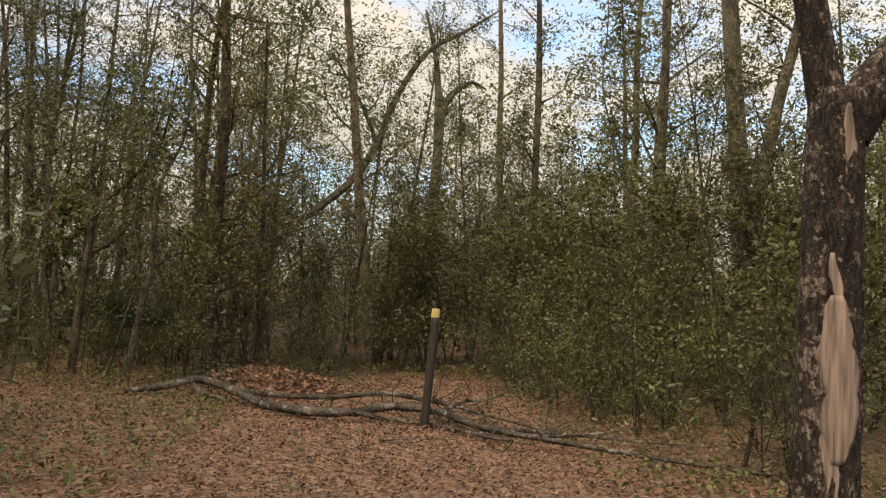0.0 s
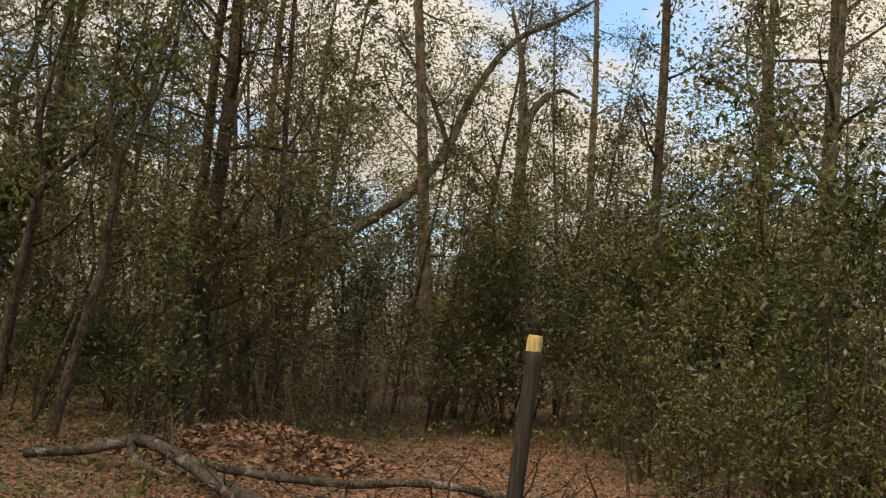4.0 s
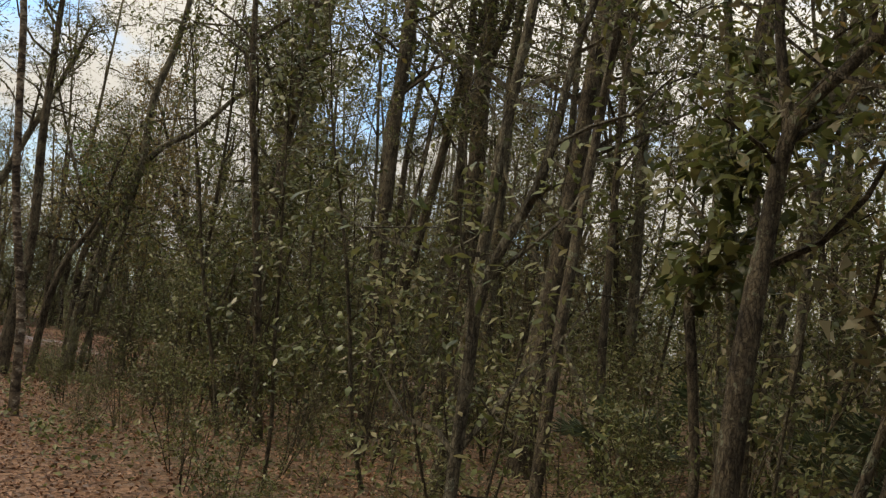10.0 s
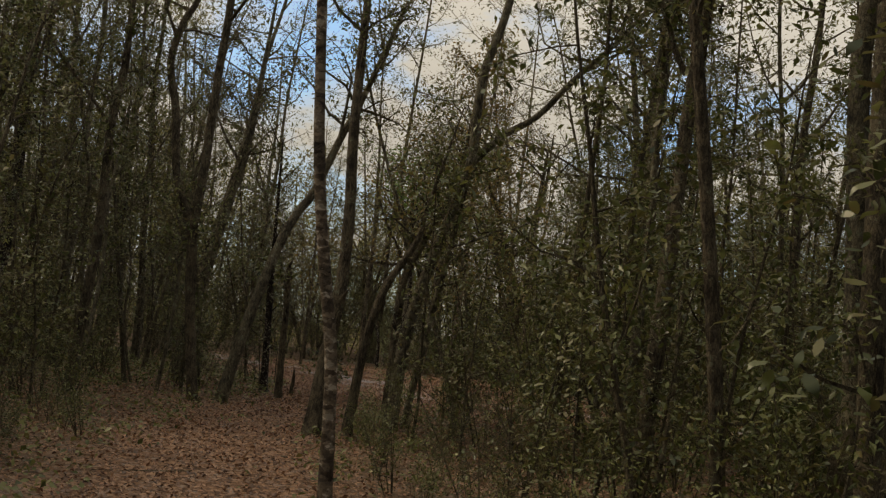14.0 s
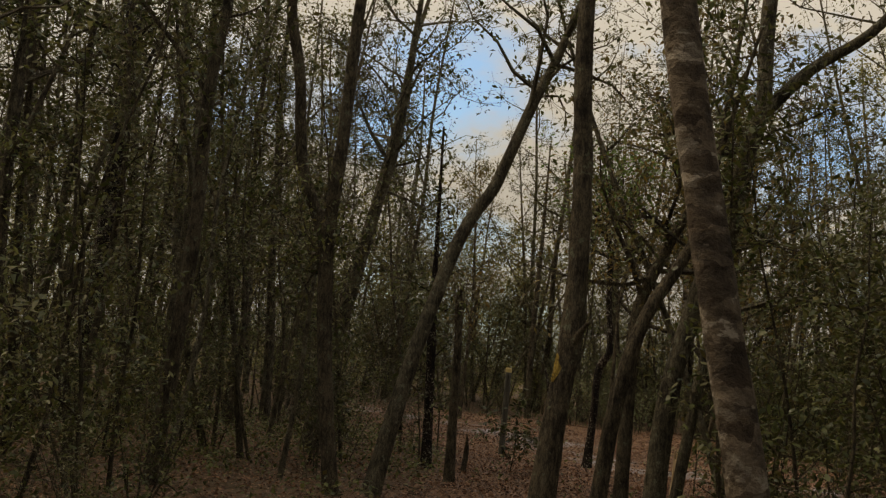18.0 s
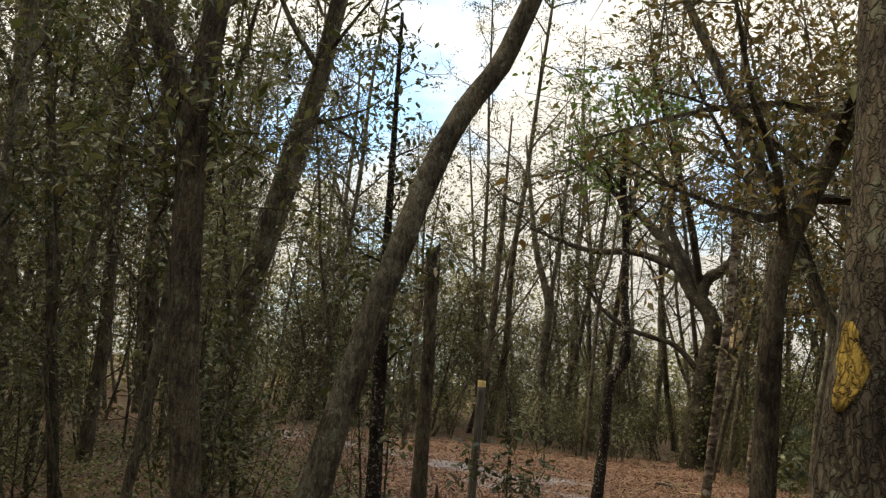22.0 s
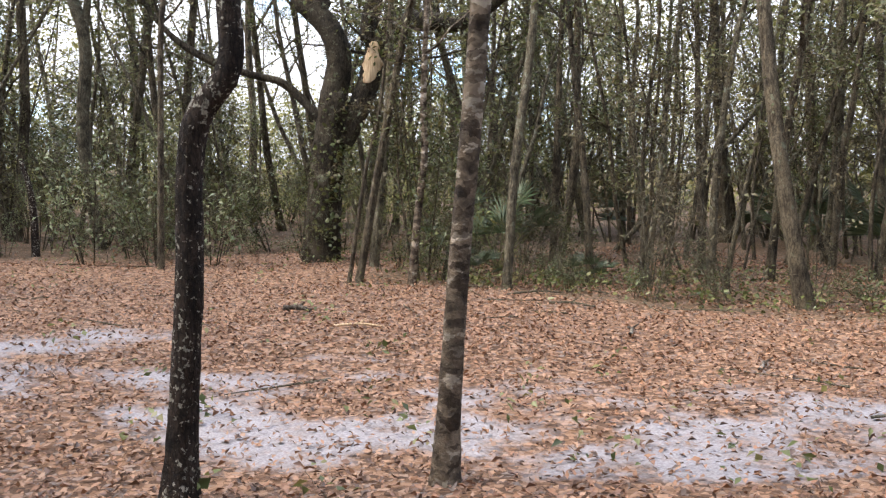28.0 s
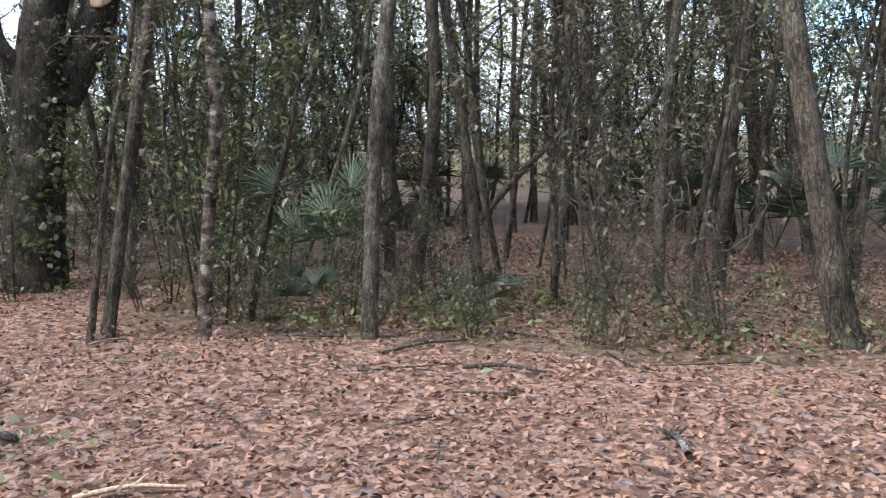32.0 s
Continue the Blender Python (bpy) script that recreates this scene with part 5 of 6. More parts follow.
def leaf_heap(x, y, r, h, n):
    """A heap of brush under drifted leaves."""
    rng = np.random.default_rng(14)
    base = anchor("leaf_heap", x, y, "low heap of brushwood covered in reddish fallen leaves", "leaf heap")
    a = np.linspace(0, 2 * np.pi, 28, endpoint=False)
    verts, faces = [], []
    for i, s in enumerate(np.linspace(1, 0, 9)):
        for t in a:
            q = s * r * (1 + 0.12 * math.sin(3 * t + 1) + 0.07 * math.sin(7 * t))
            verts.append((1.35 * q * math.cos(t), q * math.sin(t), h * (1 - s ** 2) - 0.05 + rng.normal(0, 0.02)))
    for i in range(8):
        for j in range(28):
            b, c = i * 28 + j, i * 28 + (j + 1) % 28
            faces.append((b, c, c + 28, b + 28))
    mesh_object("mound", verts, faces, M_GROUND, base)
    s = np.sqrt(rng.uniform(0, 1, n))
    t = rng.uniform(0, 2 * np.pi, n)
    q = s * r
    at = np.column_stack([1.35 * q * np.cos(t), q * np.sin(t), h * (1 - s ** 2) - 0.02 + np.abs(rng.normal(0, 0.03, n))])
    v, tr = leaves_arrays(at, 0.075, rng, 0, 0.55)
    tri_mesh("drifted_leaves", v, tr, M_LITTER, base)
    for k in range(24):
        st = (rng.uniform(-1.2, 1.2) * r, rng.uniform(-1, 0.8) * r, rng.uniform(0.05, h))
        tw = wander(st, rng.normal(0, 1, 3) * (1, 1, 0.3), rng.uniform(0.5, 1.3), 0.012, 0.003, rng, 0.15, 0, 5)
        v, f = tube(tw, 4)
        mesh_object("stick", v, f, M_TWIG, base)


def ground_log(x, y, length, turn, r, label, material):
    """A short broken stick lying on the leaves, with a knot and a snapped end."""
    base = anchor("broken_stick", x, y, label, "stick", "sticks on the clearing floor")
    rng = np.random.default_rng(int(abs(x * 97 + y * 31)))
    ln = np.array([(length * (q - 0.5) * math.cos(turn), length * (q - 0.5) * math.sin(turn) + 0.03 * math.sin(5 * q), r * 1.3 + 0.02 * math.sin(3.1 * q), r * (1.0 - 0.35 * q)) for q in np.linspace(0, 1, 10)])
    v, f = tube(ln, 8, 0.12, 0, rng)
    mesh_object("stem", v, f, material, base, smooth=True)
    v, f = tube(np.array([(*ln[4, :3], r * 0.6), (ln[4, 0] + 0.05, ln[4, 1] + 0.04, ln[4, 2] + 0.05, r * 0.3)]), 6)
    mesh_object("knot", v, f, material, base)


for x, y, ln, turn, r, mat in [(-31.27, 22.0, 0.34, 0.5, 0.032, M_LOG), (-30.08, 21.87, 0.5, 0.8, 0.014, M_RAW), (-28.3, 23.6, 0.4, 2.2, 0.018, M_LOG), (-29.6, 24.4, 0.55, 0.3, 0.016, M_TWIG_GREY), (-30.3, 24.6, 0.7, 1.1, 0.013, M_TWIG_GREY), (-26.9, 23.4, 0.35, 1.9, 0.015, M_LOG)]:
    ground_log(x, y, ln, turn, r, "short weathered stick lying on the fallen leaves", mat)
tree("dead_tree", [(-32.9, 29.6, 0, 0.05), (-32.2, 30.2, 1.0, 0.046), (-31.4, 30.9, 2.0, 0.04), (-30.9, 31.3, 2.9, 0.03), (-30.4, 31.8, 4.2, 0.015)], M_BARK_GREY, "bare dead stem leaning across the thicket", [], crown(6, 0.5, 0.9, 20, 0.05), 141, flare=0, girth=1.0, sides=8)
tree("snag", [(-25.15, 15.9, 0, 0.045), (-25.14, 15.92, 0.25, 0.04), (-25.1, 15.9, 0.48, 0.012)], M_BARK, "short jagged stub beside the tall snag", [], None, 142, category="stump", step=0.06)


leaf_heap(-2.35, 13.6, 1.0, 0.33, 3200)

tree("sapling", [(-2.35, 3.7, 0, 0.014), (-2.33, 3.72, 0.6, 0.011), (-2.3, 3.68, 1.1, 0.008), (-2.22, 3.7, 1.6, 0.003)], M_TWIG, "broad-leaved sapling beside the start of the trail", [], crown(11, 0.45, 0.55, 130, 0.1, spread=0.05, twigs=2, rise=0.2), 123, flare=0, step=0.06, sides=6, leaf=M_LEAF_EDGE)
tree("sapling", [(-24.1, 18.95, 0, 0.012), (-24.1, 18.97, 0.4, 0.010), (-24.12, 18.95, 0.8, 0.006), (-24.1, 18.95, 1.05, 0.003)], M_TWIG, "small leafy sapling beside the pale stump", [], crown(9, 0.1, 0.28, 150, 0.085, spread=0.05, twigs=2), 121, flare=0, step=0.05, sides=6)
tree("sapling", [(-25.6, 16.75, 0, 0.012), (-25.62, 16.8, 0.3, 0.010), (-25.6, 16.78, 0.6, 0.008), (-25.62, 16.8, 1.0, 0.003)], M_TWIG, "leafy sapling near the trail post", [[(-25.6, 16.75, 0.05, 0.008), (-25.4, 16.95, 0.4, 0.006), (-25.3, 17.1, 0.75, 0.003)], [(-25.6, 16.75, 0.05, 0.008), (-25.75, 16.55, 0.4, 0.005), (-25.85, 16.45, 0.7, 0.003)]], crown(10, 0.15, 0.4, 220, 0.09, spread=0.06, twigs=2), 122, flare=0, step=0.05, sides=6)

# ---------------------------------------------------------------- woodland fill: kinds built once, then set out


def plant_kind(name, seed, h, r, limbs, s0, reach, leaves, size, bark, leaf, label, category, group, wobble=0.05, stems=1, fine=False, lite=False, **more):
    """One kind of tree or bush, built at the origin; copies share its meshes."""
    rng = np.random.default_rng(seed)
    base = new(name)
    tagged(base, label, category, group)
    wood, at, trunks = [], [], []
    for s in range(stems):
        az, out = rng.uniform(0, 6.28), (0.0 if stems == 1 else rng.uniform(0.15, 0.45))
        hh = h * (1 if stems == 1 else rng.uniform(0.6, 1.05))
        pts = [(0.0 if stems == 1 else 0.08 * math.cos(az), 0.0 if stems == 1 else 0.08 * math.sin(az), -0.06, r)]
        bx, by = rng.normal(0, wobble), rng.normal(0, wobble)
        sway = np.zeros(2)
        for q in np.linspace(0, 1, 8)[1:]:
            sway = sway + rng.normal(0, wobble * 0.16, 2) * hh ** 0.7
            pts.append((pts[0][0] + out * hh * q * math.cos(az) + bx * hh * q + sway[0], pts[0][1] + out * hh * q * math.sin(az) + by * hh * q + sway[1], hh * q, r * (1 - 0.82 * q)))
        line = smooth_line(pts, h / (14 if stems == 1 else 8))
        trunks.append(tube(line, 7 if r > 0.03 else 4, 0.05, 0.25 if r > 0.05 else 0, rng))
        w, a = grow(line, rng, limbs, s0, reach, leaves // stems, size, **more)
        wood += w
        at.append(a)
    for v, f in trunks:
        mesh_object("trunk" if stems == 1 else "stem", v, f, bark, base, smooth=True)
    v, f = merge(wood)
    if len(v):
        tagged(mesh_object("branching", v, f, bark, base), kind="stuff")
    at = np.vstack(at)
    if len(at):
        v, t = leaves_arrays(at, size, rng, 0.3, more.get("aspect", 0.42), fine=fine, lite=lite)
        tri_mesh("crown" if h > 2.6 else "leaves", v, t, leaf, base)
    return base


def place(kinds, spots, rng, smin=0.8, smax=1.2, tilt=4):
    """Set copies of the kinds on spots of the plan, each turned and sized a little otherwise."""
    for i, (x, y) in enumerate(spots):
        k = kinds[int(rng.integers(0, len(kinds)))]
        s = rng.uniform(smin, smax)
        m = pose(x, y, ground_height(x, y), rng.normal(0, tilt), rng.normal(0, tilt), rng.uniform(0, 360)) @ Matrix.Diagonal((s, s, s * rng.uniform(0.9, 1.15), 1))
        copy_thing(k, m)


def clear_kinds(kinds):
    for k in kinds:
        for o in list(k.children_recursive):
            bpy.data.objects.remove(o)
        bpy.data.objects.remove(k)


KNOWN = np.array([o.location[:2] for o in scene.objects if o.parent is None and o.type == "EMPTY"])


# a thin, low stretch of wood beyond the live oak, where the sky shows
THIN_WOOD = np.array([(-36.9, 28.7), (-39.6, 24.5), (-79.8, 42.4), (-69.6, 58.1)])


def spots_for(rng, n, lo, hi, near, far, apart, keep_off=0.6, edge=0.0, anywhere=False, low=False):
    """Spots off the trail and the open ground, between two distances from the trail, kept apart."""
    out = []
    p = np.array(lo) + (np.array(hi) - lo) * rng.uniform(0, 1, (n * 30, 2))
    gap = np.minimum(line_gap(p, TRAIL), line_gap(p, np.array([(-27.1, 19.35), (-31, 22), (-36, 20)])) + 2)
    ok = (gap > near) & (gap < far) & ~inside(p, CLEARING) & ~inside(p, GLADE)
    if low:
        ok &= ~inside(p, OPEN_FLOOR)
    # the woods south and east of the trail stand thinner
    ok &= (p[:, 1] > np.interp(p[:, 0], [-60, -40, -24, -6, -3, 3, 8, 15, 25], [0, 5, 9, 9, 2, 1, 9, 22, 40])) | anywhere | (rng.uniform(0, 1, len(p)) < 0.12)
    if edge:
        for poly in (CLEARING, GLADE):
            ok &= line_gap(p, np.vstack([poly, poly[:1]])) > edge
    for q in p[ok]:
        if len(out) >= n:
            break
        if np.min(np.linalg.norm(KNOWN - q, axis=1)) < keep_off:
            continue
        if out and np.min(np.linalg.norm(np.array(out) - q, axis=1)) < apart:
            continue
        out.append(tuple(q))
    return out


def thinned(spots):
    """The spots outside the thin stretch of wood."""
    return [q for q in spots if not inside(np.array([q]), THIN_WOOD)[0]]


BOX = ((-44.0, -7.0), (11.0, 37.0))
FAR_BOX = ((-75.0, -40.0), (45.0, 72.0))

saplings = [plant_kind("sapling", 200 + k, 3.0 + 0.75 * k, 0.020 + 0.004 * k, 12, 0.16, 1.05, 1150, 0.07, M_TWIG, (M_LEAF, M_LEAF_OLIVE, M_LEAF)[k % 3], "leafy evergreen sapling in the understorey", "sapling", "understorey saplings", twigs=4, spread=0.08) for k in range(6)]
bare_poles = [plant_kind("thin_tree", 220 + k, 4.2 + 0.7 * k, 0.020 + 0.005 * k, 10, 0.2, 1.05, 1200, 0.062, (M_BARK, M_BARK_GREY)[k % 2], (M_LEAF_DRY, M_LEAF, M_LEAF_OLIVE)[k % 3], "thin sparsely leaved pole tree in the thicket", "sapling", "pole trees of the thicket", twigs=5, spread=0.055, wobble=0.13, lite=True) for k in range(6)]
tall_trees = [plant_kind("tall_tree", 240 + k, 8.0 + 0.9 * k, 0.055 + 0.014 * k, 14, 0.3, 2.1, 3400, 0.08, (M_BARK, M_BARK_GREY)[k % 2], (M_LEAF, M_LEAF_OLIVE)[k % 2], "tall woodland tree with an open evergreen crown", "tree", "tall woodland trees", wobble=0.06, twigs=7, spread=0.075, lite=True) for k in range(5)]
twig_trees = [plant_kind("slender_tree", 250 + k, 8.5 + 0.9 * k, 0.045 + 0.012 * k, 19, 0.34, 2.3, 2500, 0.068, (M_BARK_GREY, M_BARK)[k % 2], (M_LEAF_OLIVE, M_LEAF)[k % 2], "slender tree with a high crown of fine bare twigs", "tree", "twiggy woodland trees", wobble=0.07, twigs=9, spread=0.06, lift=0.08, lite=True) for k in range(4)]
far_trees = [plant_kind("distant_tree", 260 + k, 7.5 + 1.5 * k, 0.08 + 0.015 * k, 12, 0.05, 2.6, 2600, 0.17, M_BARK_GREY, (M_LEAF_HAZE, M_LEAF_OLIVE, M_LEAF_DRY, M_LEAF_HAZE)[k % 4], "leafy distant tree deep in the wood", "tree", "distant trees", wobble=0.05, twigs=1, spread=0.3, lite=True) for k in range(4)]
bushes = [plant_kind("bush", 280 + k, 1.4 + 0.35 * k, 0.013, 5, 0.12, 0.65, 1000, 0.06, M_TWIG, (M_LEAF, M_LEAF, M_LEAF_OLIVE)[k % 3], "dense evergreen bush with small leaves", "bush", "understorey bushes", stems=4, twigs=2, spread=0.085) for k in range(5)]
edge_bushes = [plant_kind("bush", 330 + k, 0.75 + 0.3 * k, 0.008, 6, 0.1, 0.45, 460, 0.062, M_TWIG, M_LEAF_EDGE, "low pale green bush at the edge of the clearing", "bush", "bushes edging the clearing", stems=4, twigs=2, spread=0.07) for k in range(3)]
screens = [plant_kind("tall_shrub", 290 + k, 3.0 + 0.6 * k, 0.022, 6, 0.1, 1.1, 2500, 0.082, M_TWIG, (M_LEAF, M_LEAF_OLIVE, M_LEAF_DRY)[k % 3], "tall evergreen shrub in the deep thicket", "bush", "tall shrubs of the thicket", stems=3, twigs=3, spread=0.12, lite=True) for k in range(3)]
near_saplings = [plant_kind("sapling", 310 + k, 2.2 + 0.6 * k, 0.014 + 0.003 * k, 12, 0.12, 0.75, 620, 0.07, M_TWIG, (M_LEAF, M_LEAF_OLIVE, M_LEAF)[k % 3], "slim leafy sapling close beside the trail", "sapling", "saplings beside the trail", twigs=3, spread=0.09, fine=True) for k in range(4)]
twiggy = [plant_kind("twiggy_bush", 300 + k, 1.4 + 0.35 * k, 0.009, 6, 0.2, 0.7, 160, 0.06, M_TWIG_GREY, M_LEAF_DRY, "tangle of bare grey twigs with few leaves", "bush", "twiggy bushes", stems=4, twigs=4, spread=0.07) for k in range(3)]


def palmetto_kind(seed):
    rng = np.random.default_rng(seed)
    base = tagged(new("palmetto"), "low saw palmetto with fan leaves", "palmetto", "palmettos")
    for k in range(9):
        az, el, ln = k * 0.7 + rng.normal(0, 0.3), rng.uniform(0.5, 1.2), rng.uniform(0.5, 0.9)
        d = np.array([math.cos(az) * math.cos(el), math.sin(az) * math.cos(el), math.sin(el)])
        c = d * ln
        v, f = tube(np.array([(*(c * s), 0.007) for s in np.linspace(0, 1, 5)]), 4)
        mesh_object("stalk", v, f, M_LEAF_OLIVE, base)
        vs, ts, at = [], [], 0
        side = np.cross(d, (0, 0, 1))
        side /= np.linalg.norm(side)
        for b in np.linspace(-1.25, 1.25, 17):
            w = d * math.cos(b) + side * math.sin(b) + np.array([0, 0, -0.12 * abs(b)])
            w /= np.linalg.norm(w)
            n = np.cross(w, np.cross(d, side))
            n /= np.linalg.norm(n) + 1e-9
            L = 0.42 * rng.uniform(0.85, 1.1)
            tip = c + w * L + np.array([0, 0, -0.05])
            mid = c + w * L * 0.5
            vs += [c, mid + n * 0.013, tip, mid - n * 0.013]
            ts += [(at, at + 1, at + 2), (at, at + 2, at + 3)]
            at += 4
        tri_mesh("fan", np.array(vs), np.array(ts), M_PALM, base)
    return base


palms = [palmetto_kind(320 + k) for k in range(3)]
rg = np.random.default_rng(77)
place(palms, [(-7.2, 20.9), (-8.3, 19.8), (-8.0, 20.8), (-8.9, 18.4), (-6.3, 19.2), (-6.9, 18.6), (-5.4, 19.4), (-5.2, 17.2), (-4.6, 16.4), (-28.5, 30.9), (-29.3, 31.8), (-27.7, 31.2), (-32.0, 34.2), (-34.6, 32.4), (-31.0, 33.0), (-32.4, 26.2), (-30.2, 32.6), (-26.6, 30.4)], rg, 0.9, 1.35, 5)

place(palms, [(-31.75, 25.1), (-30.6, 25.9)], rg, 0.42, 0.55, 5)
place(saplings, [q for q in spots_for(rg, 165, *BOX, 3.0, 11.0, 0.75, 0.45, 0.4, low=True) if rg.uniform() < (0.35 if q[0] < -27 else 0.3 if -15 < q[0] < -4.5 and q[1] > 12.5 else 0.8)], rg, 0.75, 1.25, 5)
place(near_saplings, spots_for(rg, 60, *BOX, 2.1, 3.6, 0.7, 0.4, 0.2, low=True), rg, 0.7, 1.15, 6)
place(bushes, spots_for(rg, 150, *BOX, 2.5, 9.0, 0.7, 0.4, 0.3, low=True) + [(1.9, 13.4), (2.5, 12.2), (2.9, 11.0), (3.3, 13.2), (1.7, 14.8), (3.6, 9.6), (-5.2, 9.4), (-4.9, 7.8), (-4.6, 6.4), (-5.6, 6.0)], rg, 0.6, 1.2, 6)
place(bushes, spots_for(rg, 55, (-19, 9), (-6.5, 17), 1.3, 2.8, 0.55, 0.3, 0.0), rg, 0.28, 0.5, 6)
place(twiggy, [(-30.2, 25.1), (-29.4, 25.5), (-28.5, 25.6), (-27.6, 26.0), (-26.9, 26.3), (-31.0, 24.9), (-32.0, 25.0), (-33.1, 25.4), (-29.9, 26.6), (-28.2, 27.0), (-27.2, 27.4), (-31.3, 26.0)], rg, 0.35, 0.6, 8)
place(bushes, [(-34.7, 24.5), (-35.0, 25.9), (-34.0, 24.9), (-33.2, 25.0), (-31.4, 25.2)], rg, 0.4, 0.65, 6)
place(bushes, [(-36.9, 23.2), (-37.4, 24.6), (-36.4, 27.0), (-34.8, 27.3), (-33.7, 26.3), (-32.7, 25.9), (-38.7, 22.3), (-39.6, 20.7), (-40.6, 19.2), (-37.6, 26.4), (-35.6, 28.2), (-33.0, 27.4), (-31.2, 26.4), (-41.4, 21.4), (-38.4, 24.8)], rg, 0.55, 0.9, 6)
place(bushes, [(-40.5 - 1.5 * i + rg.uniform(-0.8, 0.8), 27.4 + 1.05 * i + rg.uniform(-1.5, 1.5) + 1.6 * j) for i in range(7) for j in (-1.6, 0.0, 1.6)], rg, 1.1, 1.7, 6)
place(bare_poles, spots_for(rg, 130, (-44, 9), (-20, 37), 2.0, 16.0, 0.5, 0.3, 0.1), rg, 0.8, 1.3, 8)
place(bare_poles, spots_for(rg, 24, (-18, 8), (8, 30), 1.9, 14.0, 0.7, 0.4, 0.3), rg, 0.8, 1.4, 8)
place(bushes, [(1.6, 13.0), (2.2, 11.4), (2.7, 12.8), (2.4, 10.4), (1.5, 14.2), (3.2, 12.0), (2.1, 15.2), (3.0, 14.4), (3.9, 11.6), (3.6, 13.6), (4.3, 12.6)], rg, 0.75, 1.05, 6)
place(twiggy, [(-2.6, 15.4), (-2.1, 16.0), (-3.0, 16.3), (-1.7, 15.3), (-2.5, 16.8), (-1.2, 16.6)], rg, 1.0, 1.3, 6)
place(twiggy, [(-29.6, 26.0), (-30.4, 25.9), (-28.7, 25.9), (-31.4, 25.6), (-27.9, 26.4)] + spots_for(rg, 56, *BOX, 2.0, 8.0, 0.9, 0.4, 0.2, low=True), rg, 0.7, 1.3, 6)
place(screens, spots_for(rg, 85, (-58, -16), (20, 48), 7.5, 20.0, 1.2, 0.8, 3.5, low=True), rg, 0.85, 1.4, 4)
place(screens, spots_for(rg, 34, (-1.5, 17.5), (13, 34), 3.0, 24.0, 1.2, 0.8, 1.6), rg, 1.2, 1.8, 4)
place(screens, spots_for(rg, 24, (-36, 30), (-16, 40), 6.0, 24.0, 1.2, 0.7, 0.6, low=True), rg, 1.2, 1.7, 4)
place(tall_trees, [q for q in spots_for(rg, 46, *BOX, 4.0, 18.0, 2.0, 1.2, 2.0) if q[0] < -9 or q[1] < 12 or rg.uniform() < 0.45], rg, 0.85, 1.2, 3)
place(tall_trees, spots_for(rg, 16, (-50, 3), (-24, 13.5), 3.0, 26.0, 1.8, 1.0, 0.5), rg, 0.8, 1.15, 3)
place(tall_trees, thinned(spots_for(rg, 16, (-48, 14), (-18, 37), 2.5, 18.0, 1.8, 1.0, 0.4)), rg, 0.8, 1.15, 3)
place(twig_trees, spots_for(rg, 34, (-24, 10), (-4, 33), 3.2, 15.0, 1.6, 0.9, 1.2), rg, 0.9, 1.25, 7)
place(twig_trees, spots_for(rg, 40, (-48, 8), (-20, 37), 2.8, 18.0, 1.6, 0.9, 0.8), rg, 0.9, 1.25, 7)
place(twig_trees, thinned(spots_for(rg, 20, (-62, 8), (-31, 46), 4.0, 34.0, 1.8, 1.2, 1.0)), rg, 1.15, 1.5, 7)
place(twig_trees, [(-38.6, 27.4), (-40.4, 25.6), (-42.2, 22.8), (-41.6, 28.6), (-43.8, 26.2), (-44.6, 20.6), (-39.8, 30.6), (-37.4, 31.0), (-46.4, 24.0), (-43.0, 17.6), (-35.0, 31.6), (-45.4, 30.0), (-41.0, 15.0), (-37.8, 14.0)], rg, 1.35, 1.75, 7)
# trees added out of view behind and left of the start, shading the glade
place(tall_trees, [(-5.5, -4.5), (-3.6, -8.0), (3.4, -5.0), (5.6, -2.0), (1.6, -9.5), (-7.0, -1.0), (6.8, 2.6), (-1.4, -12.0), (-8.2, -3.0), (-9.6, 1.2), (-7.6, 4.6), (-11.0, -1.5), (-9.0, 6.2), (-6.4, -6.2), (-12.4, 3.2), (-10.4, -5.2), (-8.4, 8.0), (-4.6, -6.4), (-7.6, -7.0), (4.6, -10.0), (-6.6, 3.0)], rg, 1.0, 1.3, 3)
# mostly unseen trees on the sun's side, added to shade the trail
place(tall_trees, spots_for(rg, 30, (-36, 1), (-2, 12), 4.2, 13.0, 1.9, 0.9, 1.0, True), rg, 0.95, 1.3, 3)
place(screens, spots_for(rg, 14, (-36, 1), (-9, 10), 6.5, 14.0, 1.2, 0.7, 1.5, True), rg, 0.9, 1.4, 4)
place(screens[:1], [(2.7, 16.4), (3.5, 15.4), (4.2, 16.8), (6.2, 15.6), (6.6, 13.4), (5.4, 12.0), (4.7, 18.2), (7.4, 16.4), (3.0, 18.8), (6.4, 18.6), (4.6, 10.6)], rg, 1.25, 1.6, 4)
place(screens[1:2], [(-4.6, 18.6), (-3.2, 17.8), (-2.0, 19.2), (-0.9, 17.9), (0.3, 18.8), (1.3, 17.6), (-2.6, 20.8), (-0.4, 20.6), (1.9, 19.8), (3.2, 18.2), (-5.6, 19.6), (-3.8, 20.2), (0.9, 21.4)], rg, 0.9, 1.25, 4)
place(screens, thinned(spots_for(rg, 36, (-54, 13), (-36, 36), 8.0, 26.0, 1.3, 0.8, 1.5)), rg, 1.3, 1.9, 4)
place(edge_bushes, [(-36.2, 22.8), (-36.9, 22.1), (-35.8, 23.5), (-37.3, 23.0)], rg, 1.2, 1.5, 6)
place(bare_poles, [(rg.uniform(-33, -22.5), rg.uniform(26.2, 33.5)) for _ in range(26)], rg, 0.8, 1.2, 9)
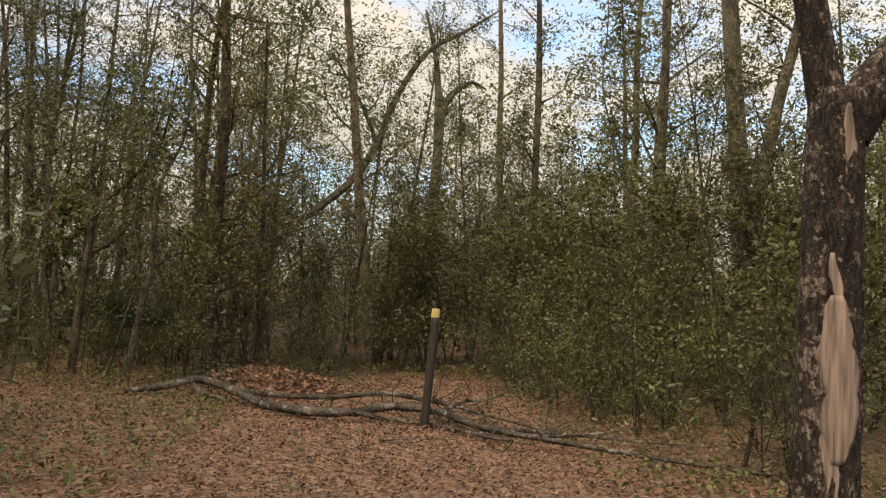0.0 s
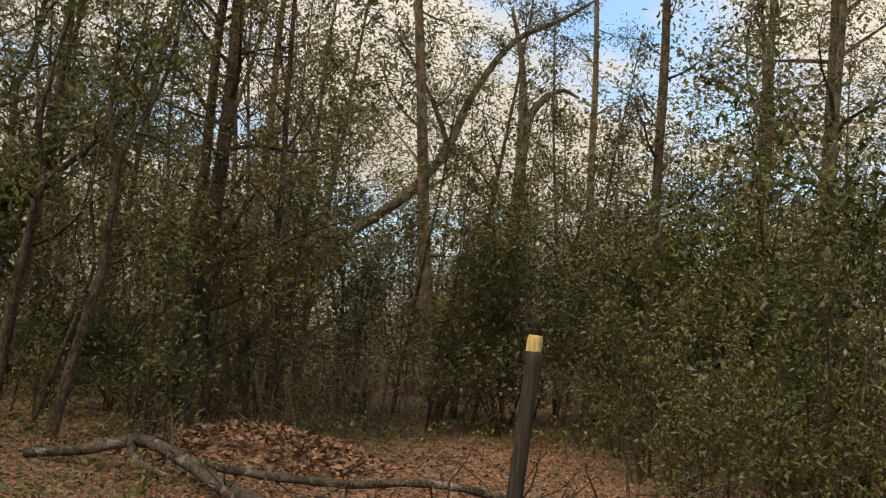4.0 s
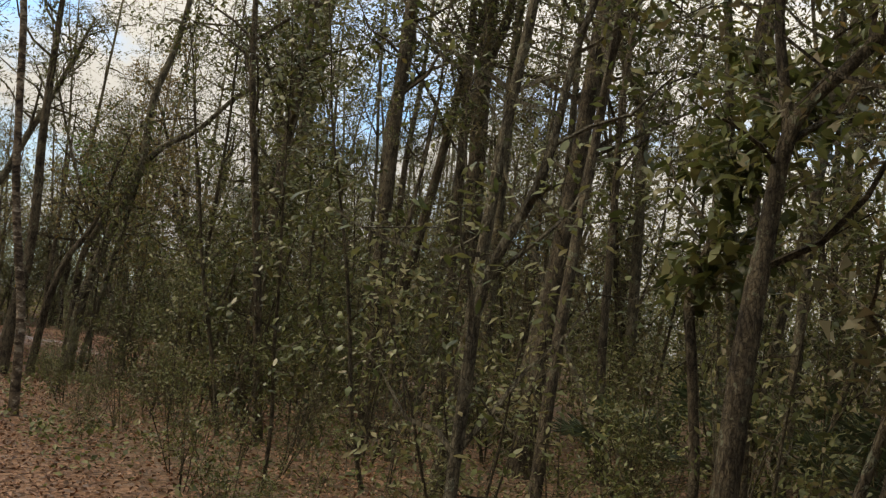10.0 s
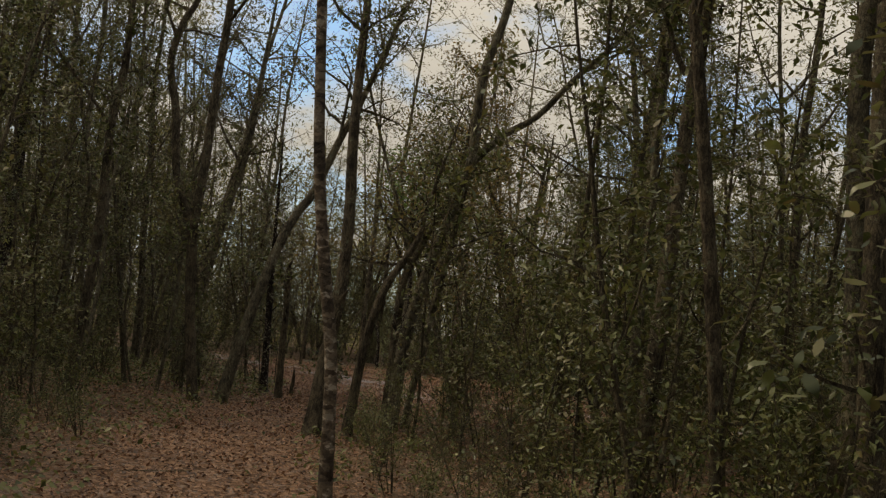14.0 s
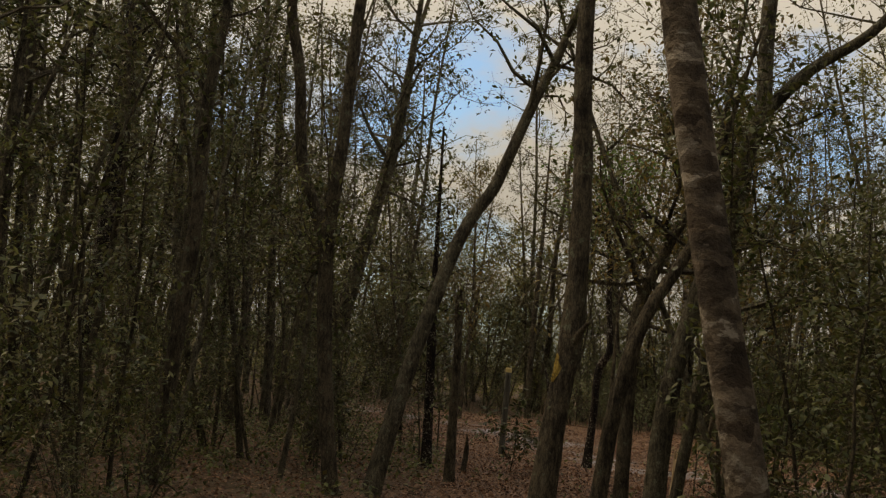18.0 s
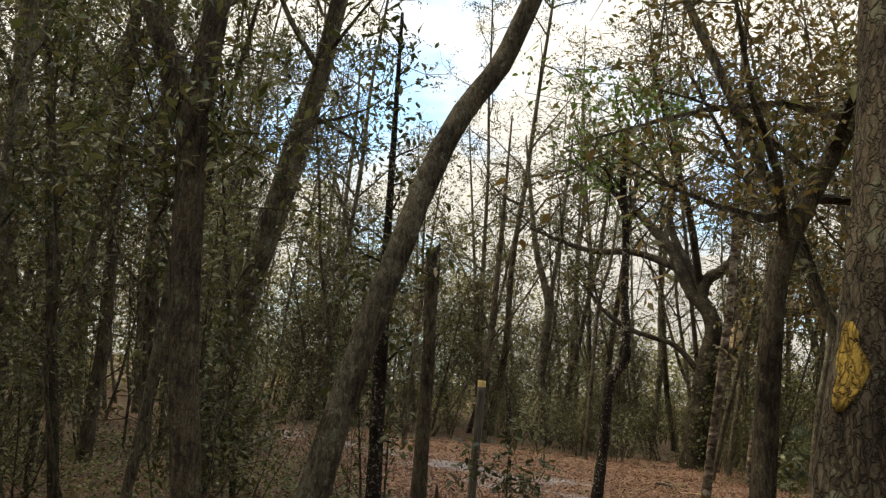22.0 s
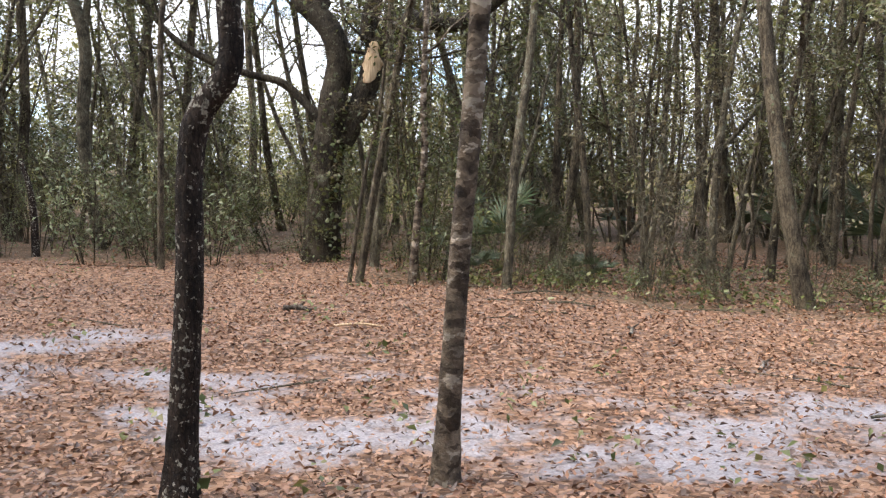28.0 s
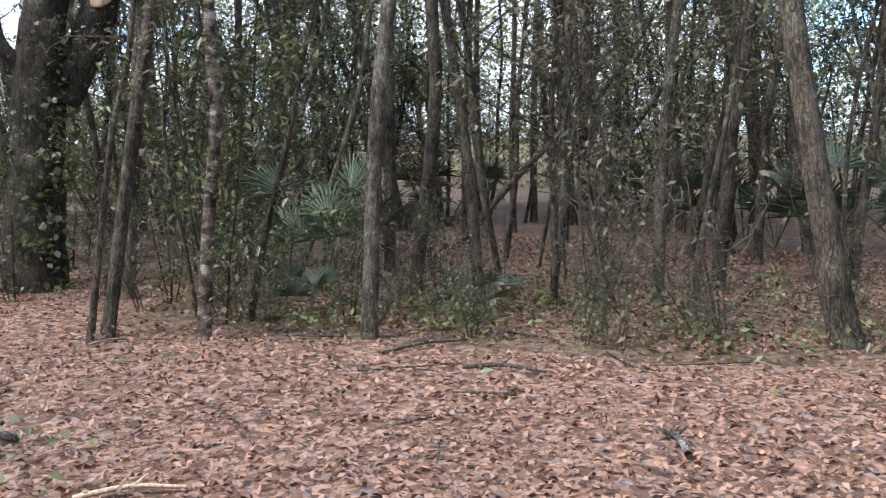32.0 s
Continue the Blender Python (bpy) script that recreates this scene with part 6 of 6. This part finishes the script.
place(edge_bushes, [(x + rg.normal(0, 0.35), y + rg.normal(0, 0.3)) for x, y in [(-37.6, 22.4), (-37.2, 23.6), (-36.8, 24.4), (-36.4, 25.4), (-35.9, 26.4), (-34.6, 26.4), (-33.9, 25.6), (-33.2, 24.9), (-32.4, 24.9), (-31.6, 25.0), (-30.9, 25.2), (-30.0, 25.4), (-29.2, 25.5), (-28.4, 25.8), (-27.6, 26.1), (-26.8, 26.4), (-26.0, 26.7), (-25.2, 27.2), (-38.6, 21.6), (-39.4, 20.6), (-32.9, 26.0), (-31.2, 26.2), (-29.6, 26.6), (-28.0, 27.2), (-34.0, 27.2), (-36.0, 23.2), (-30.4, 27.4), (-26.6, 28.0)]], rg, 0.32, 0.7, 6)
place(screens[1:2], spots_for(rg, 5, (-25, 17), (-18, 23), 4.0, 8.0, 1.3, 0.5, 0.4), rg, 1.1, 1.5, 4)
place(tall_trees, spots_for(rg, 3, (-26, 18), (-18, 24), 4.5, 9.0, 1.8, 0.8, 0.6), rg, 0.9, 1.15, 4)
place(far_trees, thinned(spots_for(rg, 70, *FAR_BOX, 13.0, 40.0, 2.4, 1.5, 4.0)), rg, 0.85, 1.35, 3)
clear_kinds(saplings + bare_poles + tall_trees + twig_trees + far_trees + bushes + screens + near_saplings + twiggy + palms + edge_bushes)


def build_far_woods():
    """The far woods that close the view all round: clumps of foliage from the ground to a broken skyline."""
    rng = np.random.default_rng(61)
    p = np.array([-95.0, -60.0]) + np.array([160.0, 155.0]) * rng.uniform(0, 1, (90000, 2))
    gap = line_gap(p, TRAIL)
    p = p[(gap > 24) & (gap < 46) & (p[:, 1] > np.interp(p[:, 0], [-95, -60, -24, -3, 8, 15, 25, 60], [-4, 0, 8, 2, 9, 22, 34, 60]))][:9500]
    top = np.array([9.0 + 6.0 * noise.noise((x * 0.11, y * 0.11, 1.0)) + 3.0 * noise.noise((x * 0.4, y * 0.4, 5.0)) for x, y in p])
    top *= np.where((p[:, 0] > -25) & (p[:, 1] > 20), 1.55, 1.0)
    top *= np.where((p[:, 0] < -34) & (p[:, 1] > 14), 0.9, 1.0)
    top *= np.where(inside(p, THIN_WOOD), 0.5, 1.0)
    z = rng.uniform(0, 1, len(p)) ** 1.2 * top
    at = np.repeat(np.column_stack([p, z]), 30, 0)
    at += rng.normal(0, 1, (len(at), 3)) * np.repeat(rng.uniform(0.3, 0.85, len(p)), 30)[:, None] * (1, 1, 0.6)
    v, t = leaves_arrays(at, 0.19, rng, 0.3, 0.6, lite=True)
    tagged(tri_mesh("far_woods", v, t, M_LEAF_HAZE), "far olive-green woods closing the view, leaves paled for haze", "woods", "", "stuff")


build_far_woods()


def build_seedlings():
    """Low green seedlings and vines over the thicket floor."""
    rng = np.random.default_rng(31)
    p = np.array([-40.0, -2.0]) + np.array([44.0, 34.0]) * rng.uniform(0, 1, (44000, 2))
    gap = line_gap(p, TRAIL)
    op = inside(p, CLEARING) | inside(p, GLADE) | (gap < 0.8)
    clump = np.array([noise.noise((x * 0.6, y * 0.6, 3.0)) for x, y in p])
    rim = inside(p, GLADE) & ((p[:, 0] < -2.4) | (p[:, 0] > 1.2 + 0.1 * rng.uniform(0, 1, len(p))))
    keep = (rim & (rng.uniform(0, 1, len(p)) < 0.5 + 0.5 * clump)) | (~op & (gap < 9) & (rng.uniform(0, 1, len(p)) < np.where(p[:, 0] < -24, 0.85, 0.4) + 0.7 * clump)) | (op & (rng.uniform(0, 1, len(p)) < 0.02 + 0.05 * (clump > 0.2)))
    p = p[keep]
    at = np.repeat(np.column_stack([p, ground_height(p[:, 0], p[:, 1])]), 6, 0)
    at += np.column_stack([rng.normal(0, 0.06, (len(at), 2)), rng.uniform(0.03, 0.22, len(at))])
    v, t = leaves_arrays(at, 0.06, rng, 0.05, 0.6)
    tagged(tri_mesh("seedlings", v, t, M_LEAF), "low green seedlings and vines scattered over the woodland floor", "seedlings", "", "stuff")


build_seedlings()


def build_sticks():
    rng = np.random.default_rng(32)
    pieces = []
    for k in range(420):
        p = np.array([[rng.uniform(-38, 4), rng.uniform(-1, 31)]])
        if line_gap(p, TRAIL)[0] > 11:
            continue
        x, y = p[0]
        ln = wander((x, y, ground_height(x, y) + 0.02), (rng.normal(), rng.normal(), 0.05), rng.uniform(0.2, 1.1), rng.uniform(0.004, 0.014), 0.002, rng, 0.12, 0, 5)
        ln[:, 2] = ground_height(ln[:, 0], ln[:, 1]) + 0.025
        pieces.append(tube(ln, 4))
    v, f = merge(pieces)
    tagged(mesh_object("fallen_twigs", v, f, M_TWIG_GREY), "grey fallen twigs scattered among the leaves", "twigs", "", "stuff")


build_sticks()
